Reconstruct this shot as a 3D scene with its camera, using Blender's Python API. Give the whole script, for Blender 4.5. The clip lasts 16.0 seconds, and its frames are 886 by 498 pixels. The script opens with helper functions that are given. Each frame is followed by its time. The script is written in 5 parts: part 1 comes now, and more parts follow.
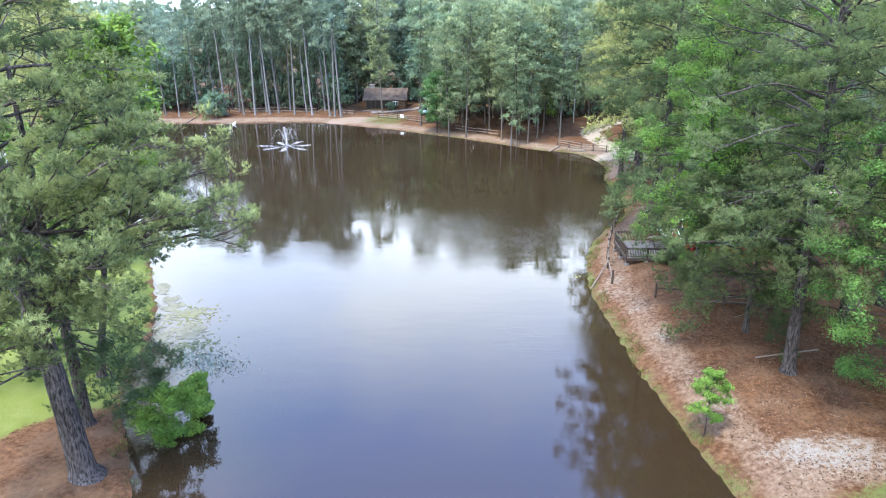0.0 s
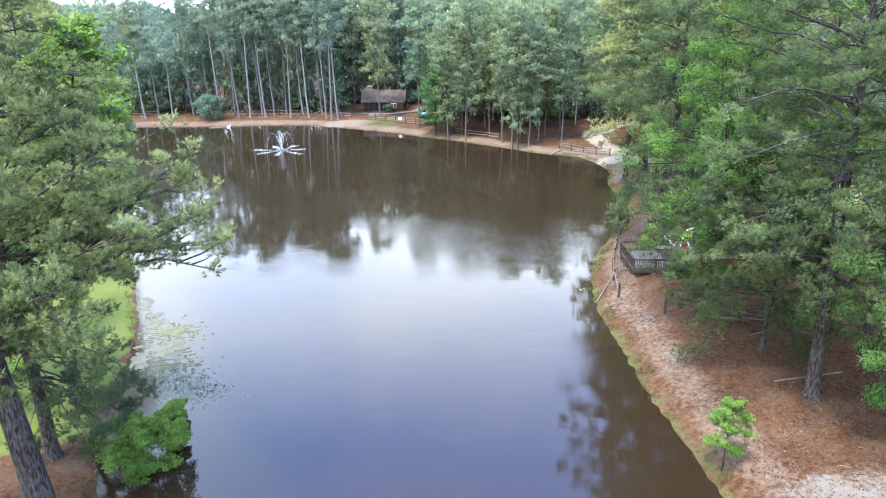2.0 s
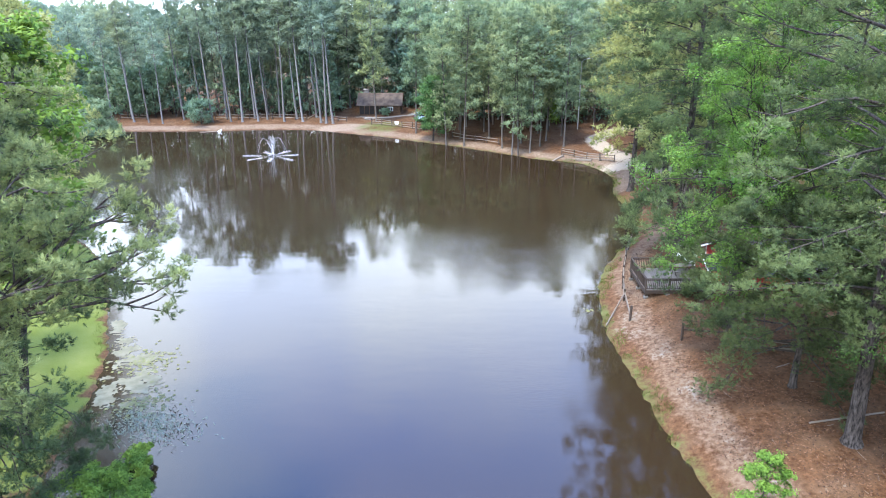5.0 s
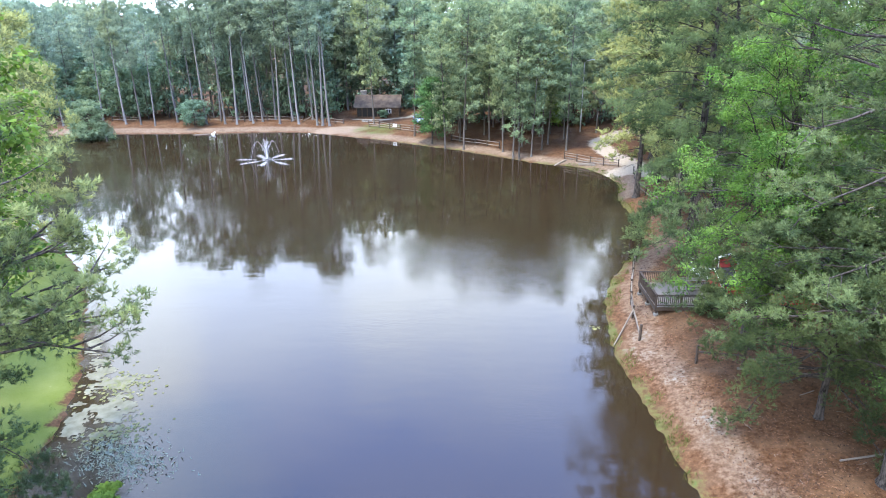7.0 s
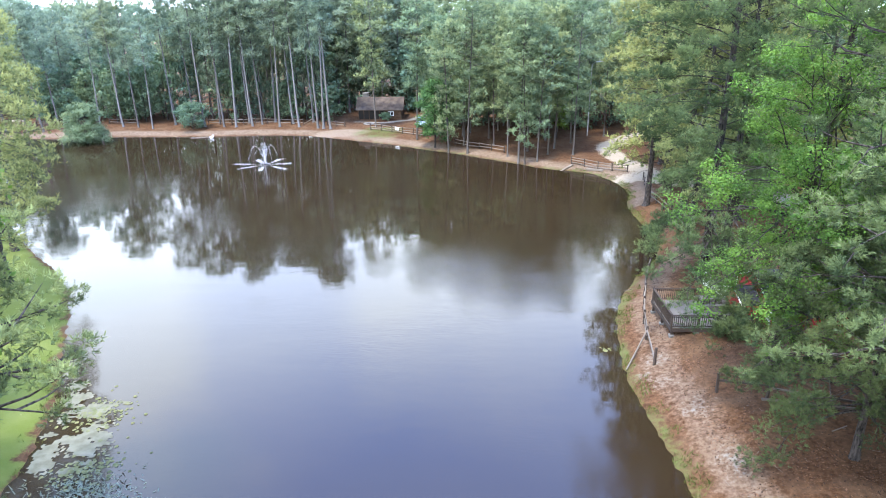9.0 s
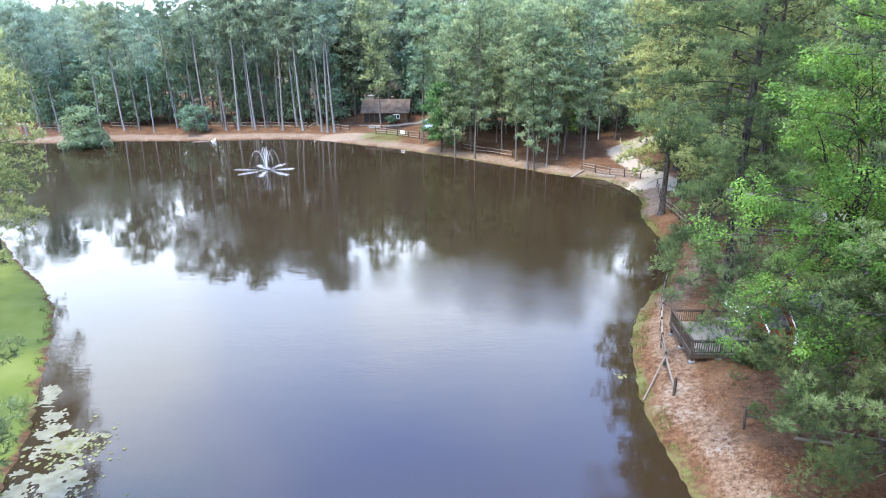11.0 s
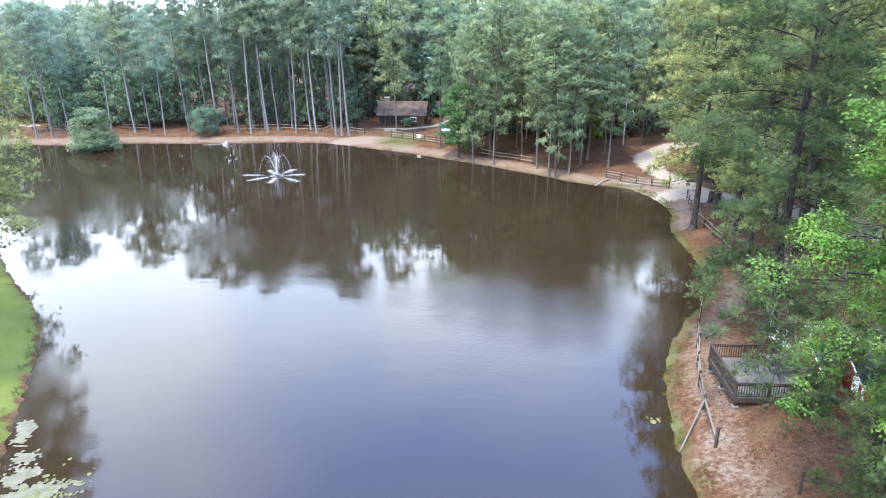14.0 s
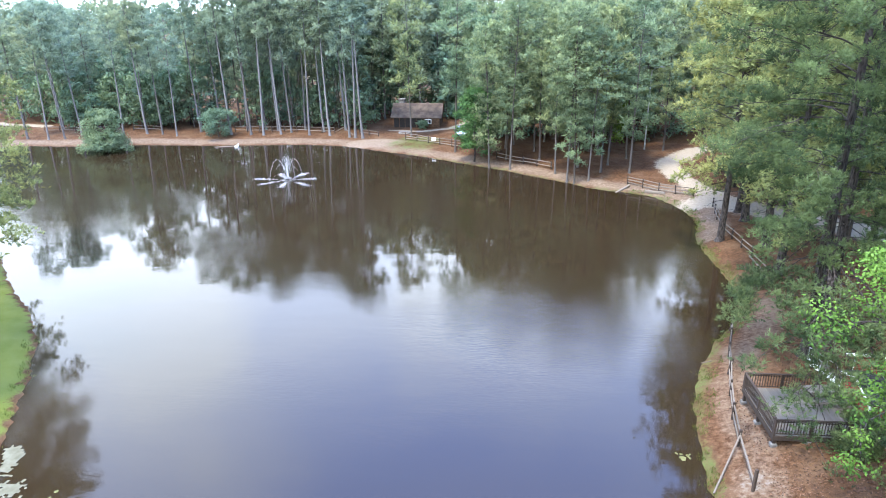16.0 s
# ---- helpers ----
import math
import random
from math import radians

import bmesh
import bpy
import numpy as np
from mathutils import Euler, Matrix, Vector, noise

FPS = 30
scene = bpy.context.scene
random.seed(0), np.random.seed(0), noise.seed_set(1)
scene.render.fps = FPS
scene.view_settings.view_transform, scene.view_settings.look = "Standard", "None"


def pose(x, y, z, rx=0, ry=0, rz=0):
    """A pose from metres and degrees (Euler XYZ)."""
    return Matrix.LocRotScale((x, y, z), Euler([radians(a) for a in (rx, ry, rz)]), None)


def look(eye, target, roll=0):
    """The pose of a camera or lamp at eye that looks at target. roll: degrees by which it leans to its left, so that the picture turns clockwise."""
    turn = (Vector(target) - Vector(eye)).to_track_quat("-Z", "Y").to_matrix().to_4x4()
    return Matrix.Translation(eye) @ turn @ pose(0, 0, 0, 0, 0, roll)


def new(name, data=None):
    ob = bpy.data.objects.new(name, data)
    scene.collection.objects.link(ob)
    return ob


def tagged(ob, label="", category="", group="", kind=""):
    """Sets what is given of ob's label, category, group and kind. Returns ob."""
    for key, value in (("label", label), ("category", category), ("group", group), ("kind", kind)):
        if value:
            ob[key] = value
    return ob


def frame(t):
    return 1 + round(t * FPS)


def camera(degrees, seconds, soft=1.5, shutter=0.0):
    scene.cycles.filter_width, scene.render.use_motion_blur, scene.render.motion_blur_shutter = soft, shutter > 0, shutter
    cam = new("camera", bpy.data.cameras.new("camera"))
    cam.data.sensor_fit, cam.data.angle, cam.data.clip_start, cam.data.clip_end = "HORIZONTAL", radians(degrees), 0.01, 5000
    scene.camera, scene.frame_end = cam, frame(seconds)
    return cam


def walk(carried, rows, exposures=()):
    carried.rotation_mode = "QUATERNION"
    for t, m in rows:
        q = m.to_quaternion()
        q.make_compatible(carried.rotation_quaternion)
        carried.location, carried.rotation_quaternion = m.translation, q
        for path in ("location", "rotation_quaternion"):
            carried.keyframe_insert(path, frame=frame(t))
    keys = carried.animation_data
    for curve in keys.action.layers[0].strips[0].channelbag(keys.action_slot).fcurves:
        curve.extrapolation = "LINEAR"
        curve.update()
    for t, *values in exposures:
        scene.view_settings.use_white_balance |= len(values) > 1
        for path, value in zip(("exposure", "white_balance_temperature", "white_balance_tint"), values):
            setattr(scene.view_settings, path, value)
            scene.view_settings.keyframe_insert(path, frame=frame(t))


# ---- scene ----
cam = camera(67.4, 16.0, soft=1.0)
PATH = [
    (0, (0.216, -0.014, 23.132), (0.192, 1.862, 22.439), -0.1),
    (0.5, (0.32, 0.74, 23.123), (0.293, 2.616, 22.429), -0.3),
    (1, (0.373, 1.513, 23.096), (0.347, 3.389, 22.403), -0.3),
    (1.5, (0.437, 2.278, 23.057), (0.41, 4.154, 22.365), -0.3),
    (2, (0.493, 3.034, 23.033), (0.466, 4.911, 22.341), -0.3),
    (2.5, (0.51, 3.779, 22.998), (0.482, 5.655, 22.307), -0.3),
    (3, (0.51, 4.546, 22.991), (0.484, 6.423, 22.301), -0.3),
    (3.5, (0.429, 5.289, 22.961), (0.405, 7.166, 22.272), -0.2),
    (4, (0.462, 5.956, 22.926), (0.439, 7.833, 22.238), -0.2),
    (6.5, (0.714, 9.803, 22.731), (0.69, 11.682, 22.044), -0.3),
    (7, (0.731, 10.625, 22.718), (0.708, 12.503, 22.032), -0.2),
    (7.5, (0.749, 11.425, 22.687), (0.725, 13.303, 22.002), -0.3),
    (8, (0.82, 12.232, 22.667), (0.792, 14.111, 21.982), -0.3),
    (10.5, (1.205, 16.413, 22.789), (1.15, 18.291, 22.103), -0.3),
    (11, (1.273, 17.222, 22.817), (1.21, 19.1, 22.131), -0.4),
    (11.5, (1.29, 17.996, 22.825), (1.219, 19.873, 22.139), -0.4),
    (12, (1.282, 18.775, 22.827), (1.204, 20.653, 22.141), -0.3),
    (12.5, (1.301, 19.556, 22.837), (1.214, 21.432, 22.15), -0.3),
    (13, (1.366, 20.316, 22.842), (1.269, 22.192, 22.155), -0.4),
    (13.5, (1.407, 21.067, 22.843), (1.301, 22.942, 22.156), -0.3),
    (14, (1.417, 21.842, 22.857), (1.299, 23.716, 22.169), -0.4),
    (14.5, (1.375, 22.62, 22.872), (1.246, 24.493, 22.183), -0.4),
    (15, (1.374, 23.392, 22.92), (1.233, 25.264, 22.23), -0.4),
    (15.5, (1.356, 24.105, 22.948), (1.203, 25.976, 22.258), -0.4),
    (16, (1.31, 24.8, 22.972), (1.147, 26.67, 22.282), -0.4),
]
walk(cam, [(t, look(eye, target, roll)) for t, eye, target, roll in PATH], exposures=((0, 1.16, 6100, 9), (16, 1.16, 6100, 9)))

# ---- world, sun ----
world = bpy.data.worlds.new("world")
scene.world = world
world.use_nodes = True
wn, wl = world.node_tree.nodes, world.node_tree.links
wn.clear()
SUN_EL, SUN_AZ = radians(66), radians(212)
sky = wn.new("ShaderNodeTexSky")
sky.sky_type = "NISHITA"
sky.sun_disc = False
sky.sun_elevation, sky.sun_rotation = SUN_EL, SUN_AZ
sky.air_density, sky.dust_density, sky.ozone_density = 1.0, 2.5, 1.5
bg_sky = wn.new("ShaderNodeBackground")
bg_sky.inputs["Strength"].default_value = 0.13
bg_cloud = wn.new("ShaderNodeBackground")
bg_cloud.inputs["Strength"].default_value = 4.0
geo = wn.new("ShaderNodeTexCoord")
cloud = wn.new("ShaderNodeTexNoise")
cloud.inputs["Scale"].default_value = 2.2
cloud.inputs["Detail"].default_value = 5.0
cloud.inputs["Roughness"].default_value = 0.5
sepw = wn.new("ShaderNodeSeparateXYZ")
high = wn.new("ShaderNodeMapRange")          # thin blue-grey veil overhead, white cloud lower down
high.inputs["From Min"].default_value, high.inputs["From Max"].default_value = 0.40, 0.64
wave = wn.new("ShaderNodeMapRange")
wave.inputs["From Min"].default_value, wave.inputs["From Max"].default_value = 0.36, 0.64
wave.inputs["To Min"].default_value, wave.inputs["To Max"].default_value = -0.28, 0.28
add = wn.new("ShaderNodeMath")
add.operation, add.use_clamp = "ADD", True
tone = wn.new("ShaderNodeMix")
tone.data_type = "RGBA"
tone_in = [q for q in tone.inputs if q.type == "RGBA"]
tone_in[0].default_value, tone_in[1].default_value = (0.82, 0.90, 1.0, 1), (0.245, 0.425, 0.97, 1)
mixw = wn.new("ShaderNodeMixShader")
mixw.inputs["Fac"].default_value = 0.85
wout = wn.new("ShaderNodeOutputWorld")
wl.new(geo.outputs["Generated"], cloud.inputs["Vector"])
wl.new(geo.outputs["Generated"], sepw.inputs["Vector"])
slant = wn.new("ShaderNodeMath")             # the veil comes lower in the east
slant.operation = "MULTIPLY_ADD"
slant.inputs[1].default_value = 0.20
wl.new(sepw.outputs["X"], slant.inputs[0])
wl.new(sepw.outputs["Z"], slant.inputs[2])
wl.new(slant.outputs["Value"], high.inputs["Value"])
wl.new(cloud.outputs["Fac"], wave.inputs["Value"])
wl.new(high.outputs["Result"], add.inputs[0])
wl.new(wave.outputs["Result"], add.inputs[1])
wl.new(add.outputs["Value"], tone.inputs["Factor"])
wl.new([q for q in tone.outputs if q.type == "RGBA"][0], bg_cloud.inputs["Color"])
wl.new(sky.outputs["Color"], bg_sky.inputs["Color"])
wl.new(bg_sky.outputs["Background"], mixw.inputs[1])
wl.new(bg_cloud.outputs["Background"], mixw.inputs[2])
wl.new(mixw.outputs["Shader"], wout.inputs["Surface"])

sun_data = bpy.data.lights.new("sun", "SUN")
sun_data.energy, sun_data.angle, sun_data.color = 5.0, radians(11), (1.0, 0.96, 0.88)
sun_dir = Vector((math.sin(SUN_AZ) * math.cos(SUN_EL), math.cos(SUN_AZ) * math.cos(SUN_EL), math.sin(SUN_EL)))
sun = new("sun", sun_data)
sun.matrix_world = look(sun_dir * 200, (0, 0, 0))


# ---- materials ----
class Mat:
    """A small builder for node materials."""

    def __init__(self, name, rough=0.8, metal=0.0):
        self.m = bpy.data.materials.new(name)
        self.m.use_nodes = True
        self.n, self.l = self.m.node_tree.nodes, self.m.node_tree.links
        self.b = self.n["Principled BSDF"]
        self.out = self.n["Material Output"]
        self.b.inputs["Roughness"].default_value = rough
        self.b.inputs["Metallic"].default_value = metal
        if rough > 0.6:
            self.b.inputs["Specular IOR Level"].default_value = 0.15
        self.co = self.n.new("ShaderNodeTexCoord").outputs["Object"]

    def noise(self, scale, detail=4, stretch=(1, 1, 1), rough=0.55, world=False):
        tex = self.n.new("ShaderNodeTexNoise")
        tex.inputs["Scale"].default_value, tex.inputs["Detail"].default_value = scale, detail
        tex.inputs["Roughness"].default_value = rough
        mp = self.n.new("ShaderNodeMapping")
        mp.inputs["Scale"].default_value = stretch
        src = self.n.new("ShaderNodeNewGeometry").outputs["Position"] if world else self.co
        self.l.new(src, mp.inputs["Vector"])
        self.l.new(mp.outputs["Vector"], tex.inputs["Vector"])
        return tex.outputs["Fac"]

    def span(self, v, a, b, lo=0.0, hi=1.0):
        r = self.n.new("ShaderNodeMapRange")
        for key, val in (("From Min", a), ("From Max", b), ("To Min", lo), ("To Max", hi)):
            r.inputs[key].default_value = val
        self.l.new(v, r.inputs["Value"])
        return r.outputs["Result"]

    def op(self, kind, a, b, clamp=False):
        m = self.n.new("ShaderNodeMath")
        m.operation, m.use_clamp = kind, clamp
        for i, v in enumerate((a, b)):
            if isinstance(v, (int, float)):
                m.inputs[i].default_value = v
            else:
                self.l.new(v, m.inputs[i])
        return m.outputs["Value"]

    def attr(self, name):
        a = self.n.new("ShaderNodeAttribute")
        a.attribute_name = name
        return a.outputs["Fac"]

    def random(self):
        return self.n.new("ShaderNodeObjectInfo").outputs["Random"]

    def island(self):
        return self.n.new("ShaderNodeNewGeometry").outputs["Random Per Island"]

    def mix(self, fac, a, b):
        m = self.n.new("ShaderNodeMix")
        m.data_type = "RGBA"
        if isinstance(fac, (int, float)):
            m.inputs["Factor"].default_value = fac
        else:
            self.l.new(fac, m.inputs["Factor"])
        for key, v in (("A", a), ("B", b)):
            sock = [s for s in m.inputs if s.name == key and s.type == "RGBA"][0]
            if isinstance(v, tuple):
                sock.default_value = (*v, 1)
            else:
                self.l.new(v, sock)
        return [s for s in m.outputs if s.type == "RGBA"][0]

    def color(self, v):
        if isinstance(v, tuple):
            self.b.inputs["Base Color"].default_value = (*v, 1)
        else:
            self.l.new(v, self.b.inputs["Base Color"])
        return self

    def bump(self, h, strength=0.5, dist=0.02):
        bp = self.n.new("ShaderNodeBump")
        bp.inputs["Strength"].default_value, bp.inputs["Distance"].default_value = strength, dist
        self.l.new(h, bp.inputs["Height"])
        self.l.new(bp.outputs["Normal"], self.b.inputs["Normal"])
        return self


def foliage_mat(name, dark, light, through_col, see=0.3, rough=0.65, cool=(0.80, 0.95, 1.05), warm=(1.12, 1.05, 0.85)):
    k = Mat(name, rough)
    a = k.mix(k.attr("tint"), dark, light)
    hue = k.mix(k.random(), cool, warm)
    mul = k.n.new("ShaderNodeMix")
    mul.data_type, mul.blend_type = "RGBA", "MULTIPLY"
    mul.inputs["Factor"].default_value = 1.0
    sa = [s for s in mul.inputs if s.type == "RGBA"]
    k.l.new(a, sa[0])
    k.l.new(hue, sa[1])
    col = [s for s in mul.outputs if s.type == "RGBA"][0]
    k.color(col)
    k.b.inputs["Specular IOR Level"].default_value = 0.12
    tr = k.n.new("ShaderNodeBsdfTranslucent")
    k.l.new(k.mix(0.5, col, through_col), tr.inputs["Color"])
    mx = k.n.new("ShaderNodeMixShader")
    mx.inputs["Fac"].default_value = see
    k.l.new(k.b.outputs["BSDF"], mx.inputs[1])
    k.l.new(tr.outputs["BSDF"], mx.inputs[2])
    k.l.new(mx.outputs["Shader"], k.out.inputs["Surface"])
    return k.m


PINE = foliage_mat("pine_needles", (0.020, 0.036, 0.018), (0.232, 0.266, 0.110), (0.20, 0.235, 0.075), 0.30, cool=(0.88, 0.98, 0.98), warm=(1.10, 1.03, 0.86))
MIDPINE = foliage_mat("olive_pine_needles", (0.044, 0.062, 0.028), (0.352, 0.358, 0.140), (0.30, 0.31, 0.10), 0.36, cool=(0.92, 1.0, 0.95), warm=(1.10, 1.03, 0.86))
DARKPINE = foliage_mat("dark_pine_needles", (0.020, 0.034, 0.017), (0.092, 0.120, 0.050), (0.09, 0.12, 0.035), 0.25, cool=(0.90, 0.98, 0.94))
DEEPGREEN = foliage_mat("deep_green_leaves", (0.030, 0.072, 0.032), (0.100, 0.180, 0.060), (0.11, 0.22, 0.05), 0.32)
# distance haze painted into the needles: lifted darks, paler and bluer
HAZEPINE = foliage_mat("haze_pale_pine_needles", (0.092, 0.126, 0.106), (0.345, 0.392, 0.258), (0.30, 0.35, 0.20), 0.50)
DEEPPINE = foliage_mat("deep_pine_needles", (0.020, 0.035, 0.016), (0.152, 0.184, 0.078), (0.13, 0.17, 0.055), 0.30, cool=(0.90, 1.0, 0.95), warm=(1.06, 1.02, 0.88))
# darks lifted here too, a lighter dose of haze in the colour
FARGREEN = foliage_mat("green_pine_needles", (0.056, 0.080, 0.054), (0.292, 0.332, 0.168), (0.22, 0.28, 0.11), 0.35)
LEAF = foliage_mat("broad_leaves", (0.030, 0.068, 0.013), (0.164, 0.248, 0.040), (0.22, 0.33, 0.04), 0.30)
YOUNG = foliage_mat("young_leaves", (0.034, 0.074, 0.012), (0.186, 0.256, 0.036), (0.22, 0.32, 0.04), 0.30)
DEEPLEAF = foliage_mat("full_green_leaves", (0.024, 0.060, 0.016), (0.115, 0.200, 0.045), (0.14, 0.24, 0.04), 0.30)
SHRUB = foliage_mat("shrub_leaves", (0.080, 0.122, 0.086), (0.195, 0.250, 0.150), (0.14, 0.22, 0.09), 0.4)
GRASS = foliage_mat("grass_blades", (0.040, 0.060, 0.012), (0.092, 0.118, 0.028), (0.13, 0.17, 0.03), 0.3)

k = Mat("pine_bark", 0.95)
plates = k.noise(5.0, 5, (2.2, 2.2, 0.5))
k.color(k.mix(k.span(k.noise(0.35, 3), 0.35, 0.7), k.mix(k.span(plates, 0.36, 0.64), (0.008, 0.006, 0.005), (0.060, 0.047, 0.039)), k.mix(k.span(plates, 0.36, 0.64), (0.014, 0.011, 0.010), (0.098, 0.084, 0.074))))
k.bump(plates, 0.9, 0.05)
BARK = k.m

# far trunks' bark, lightened in colour to stand in for haze and sun
k = Mat("haze_pale_pine_bark", 0.95)
plates = k.noise(4.0, 5, (2.2, 2.2, 0.5))
k.color(k.mix(k.random(), k.mix(plates, (0.046, 0.040, 0.035), (0.125, 0.112, 0.101)), k.mix(plates, (0.078, 0.072, 0.066), (0.215, 0.200, 0.186))))
k.bump(plates, 0.9, 0.04)
BARK_PALE = k.m

k = Mat("brown_pine_bark", 0.95)
plates = k.noise(4.0, 5, (2.2, 2.2, 0.5))
k.color(k.mix(k.random(), k.mix(plates, (0.030, 0.023, 0.018), (0.095, 0.078, 0.064)), k.mix(plates, (0.050, 0.043, 0.037), (0.150, 0.132, 0.116))))
k.bump(plates, 0.9, 0.04)
BARK_MID = k.m

k = Mat("weathered_wood", 0.85)
grain = k.noise(6.0, 5, (0.6, 6, 6))
k.color(k.mix(k.op("ADD", k.op("MULTIPLY", grain, 0.7), k.op("MULTIPLY", k.random(), 0.35)), (0.050, 0.040, 0.032), (0.215, 0.176, 0.138)))
k.bump(grain, 0.5, 0.01)
RAILWOOD = k.m

k = Mat("dark_deck_wood", 0.75)
grain = k.noise(5.0, 5, (6, 6, 0.8))
k.color(k.mix(k.op("ADD", k.op("MULTIPLY", grain, 0.6), k.op("MULTIPLY", k.random(), 0.3)), (0.018, 0.013, 0.010), (0.066, 0.048, 0.037)))
k.bump(grain, 0.4, 0.008)
DARKWOOD = k.m

k = Mat("grey_deck_boards", 0.8)
grain = k.noise(3.0, 5, (8, 0.7, 8))
k.color(k.mix(k.op("ADD", k.op("MULTIPLY", grain, 0.6), k.op("MULTIPLY", k.random(), 0.35)), (0.070, 0.061, 0.052), (0.180, 0.162, 0.140)))
k.bump(grain, 0.4, 0.006)
BOARD = k.m


def plain(name, a, b, scale=3.0, rough=0.7, metal=0.0, bump=0.2):
    q = Mat(name, rough, metal)
    nz = q.noise(scale, 5)
    q.color(q.mix(q.span(nz, 0.3, 0.7), a, b)).bump(nz, bump, 0.01)
    return q.m


REDWALL = plain("red_painted_siding", (0.20, 0.022, 0.022), (0.30, 0.04, 0.035), 2.0)
WHITE = plain("white_paint", (0.70, 0.70, 0.68), (0.82, 0.82, 0.80), 4.0, 0.5)
CONCRETE = plain("pale_concrete", (0.085, 0.078, 0.068), (0.15, 0.14, 0.125), 5.0, 0.9)
SHINGLE_DARK = plain("charcoal_shingles", (0.030, 0.031, 0.036), (0.065, 0.066, 0.072), 6.0, 0.85)
SHINGLE_BROWN = plain("brown_shingles", (0.048, 0.034, 0.025), (0.120, 0.088, 0.063), 0.9, 0.95)
CABINWALL = plain("brown_log_wall", (0.045, 0.026, 0.016), (0.10, 0.060, 0.036), 3.0, 0.9)
SCREEN = plain("dark_screen", (0.014, 0.012, 0.010), (0.030, 0.026, 0.022), 8.0, 0.95)
STONE = plain("grey_stone", (0.09, 0.08, 0.07), (0.21, 0.19, 0.17), 4.0, 0.9, 0, 0.6)
CARPAINT = plain("silver_blue_car_paint", (0.36, 0.44, 0.55), (0.40, 0.48, 0.58), 2.0, 0.25, 0.5, 0.0)
DARKGLASS = plain("dark_car_glass", (0.012, 0.014, 0.016), (0.02, 0.022, 0.025), 2.0, 0.08, 0, 0.0)
RUBBER = plain("black_rubber", (0.015, 0.015, 0.016), (0.03, 0.03, 0.03), 9.0, 0.8)
METAL = plain("galvanised_metal", (0.35, 0.36, 0.37), (0.5, 0.5, 0.5), 6.0, 0.4, 0.9, 0.1)
FOAM = plain("white_water_spray", (0.44, 0.44, 0.43), (0.58, 0.58, 0.57), 8.0, 0.8)
PADMAT = plain("lily_pads", (0.055, 0.060, 0.020), (0.140, 0.130, 0.048), 2.5, 0.75)
SCUM = plain("pale_olive_scum", (0.078, 0.071, 0.040), (0.150, 0.137, 0.092), 1.6, 0.9)
CONE = plain("brown_cones", (0.022, 0.013, 0.008), (0.05, 0.03, 0.018), 9.0, 0.9)
k = Mat("fallen_leaves", 0.9)
k.color(k.mix(k.island(), (0.030, 0.016, 0.010), (0.150, 0.082, 0.045)))
LITTER = k.m
REED = plain("dark_water_weed", (0.05, 0.07, 0.035), (0.13, 0.14, 0.08), 3.0, 0.5)

# water: brown and glossy, ripples that the wind roughens here and there
k = Mat("pond_water", 0.03)
GUST_X, GUST_Y = 5.0, 71.0
k.color(k.mix(k.noise(0.06, 3), (0.0150, 0.0092, 0.0046), (0.0230, 0.0142, 0.0070)))
k.b.inputs["IOR"].default_value = 1.38
fine = k.noise(3.2, 4, (0.6, 1.7, 1))
wide = k.noise(0.45, 2, (0.6, 1.6, 1))
gust = k.span(k.noise(0.05, 2, (1, 1.3, 1)), 0.48, 0.66, 0.12, 1.0)
far_from = k.n.new("ShaderNodeVectorMath")
far_from.operation = "DISTANCE"
far_from.inputs[1].default_value = (GUST_X, GUST_Y, 0)
k.l.new(k.co, far_from.inputs[0])
gust = k.op("ADD", gust, k.op("MULTIPLY", k.span(far_from.outputs["Value"], 3.0, 12.0, 4.0, 0.0), k.noise(0.3, 3)))
k.bump(k.op("ADD", k.op("MULTIPLY", fine, gust), k.op("MULTIPLY", wide, 0.6)), 0.115, 0.10)
WATER = k.m

# ground: pine straw, grass, pale sand and gravel, laid out by masks of the plan
k = Mat("ground", 0.95)
n1, n2, n3 = k.noise(0.5, 5), k.noise(3.5, 6, rough=0.7), k.noise(16.0, 4, rough=0.7)
straw = k.mix(k.span(n2, 0.36, 0.66), (0.040, 0.018, 0.0080), (0.112, 0.058, 0.028))
straw = k.mix(k.span(n1, 0.45, 0.75), straw, k.mix(n3, (0.074, 0.041, 0.021), (0.140, 0.088, 0.050)))
straw = k.mix(k.span(n3, 0.56, 0.68, 0, 0.75), straw, (0.036, 0.019, 0.012))
grass = k.mix(k.span(n1, 0.35, 0.7), k.mix(n3, (0.056, 0.074, 0.012), (0.108, 0.120, 0.022)), k.mix(n3, (0.080, 0.095, 0.020), (0.130, 0.136, 0.038)))
sand = k.mix(k.span(n2, 0.3, 0.7), (0.108, 0.073, 0.046), (0.200, 0.152, 0.110))
pale = k.mix(k.span(n3, 0.3, 0.7), (0.115, 0.096, 0.074), (0.190, 0.168, 0.140))
gravel = k.mix(k.span(n2, 0.3, 0.7), k.mix(n3, (0.15, 0.112, 0.075), (0.24, 0.20, 0.155)), k.mix(n3, (0.235, 0.186, 0.128), (0.335, 0.286, 0.210)))


def mask(name, lo, hi, amt=0.55):
    edge = k.op("ADD", k.attr(name), k.op("MULTIPLY", k.op("SUBTRACT", k.op("ADD", k.op("MULTIPLY", n1, 0.4), k.op("MULTIPLY", n2, 0.6)), 0.5), amt * 2))
    return k.span(edge, lo, hi)


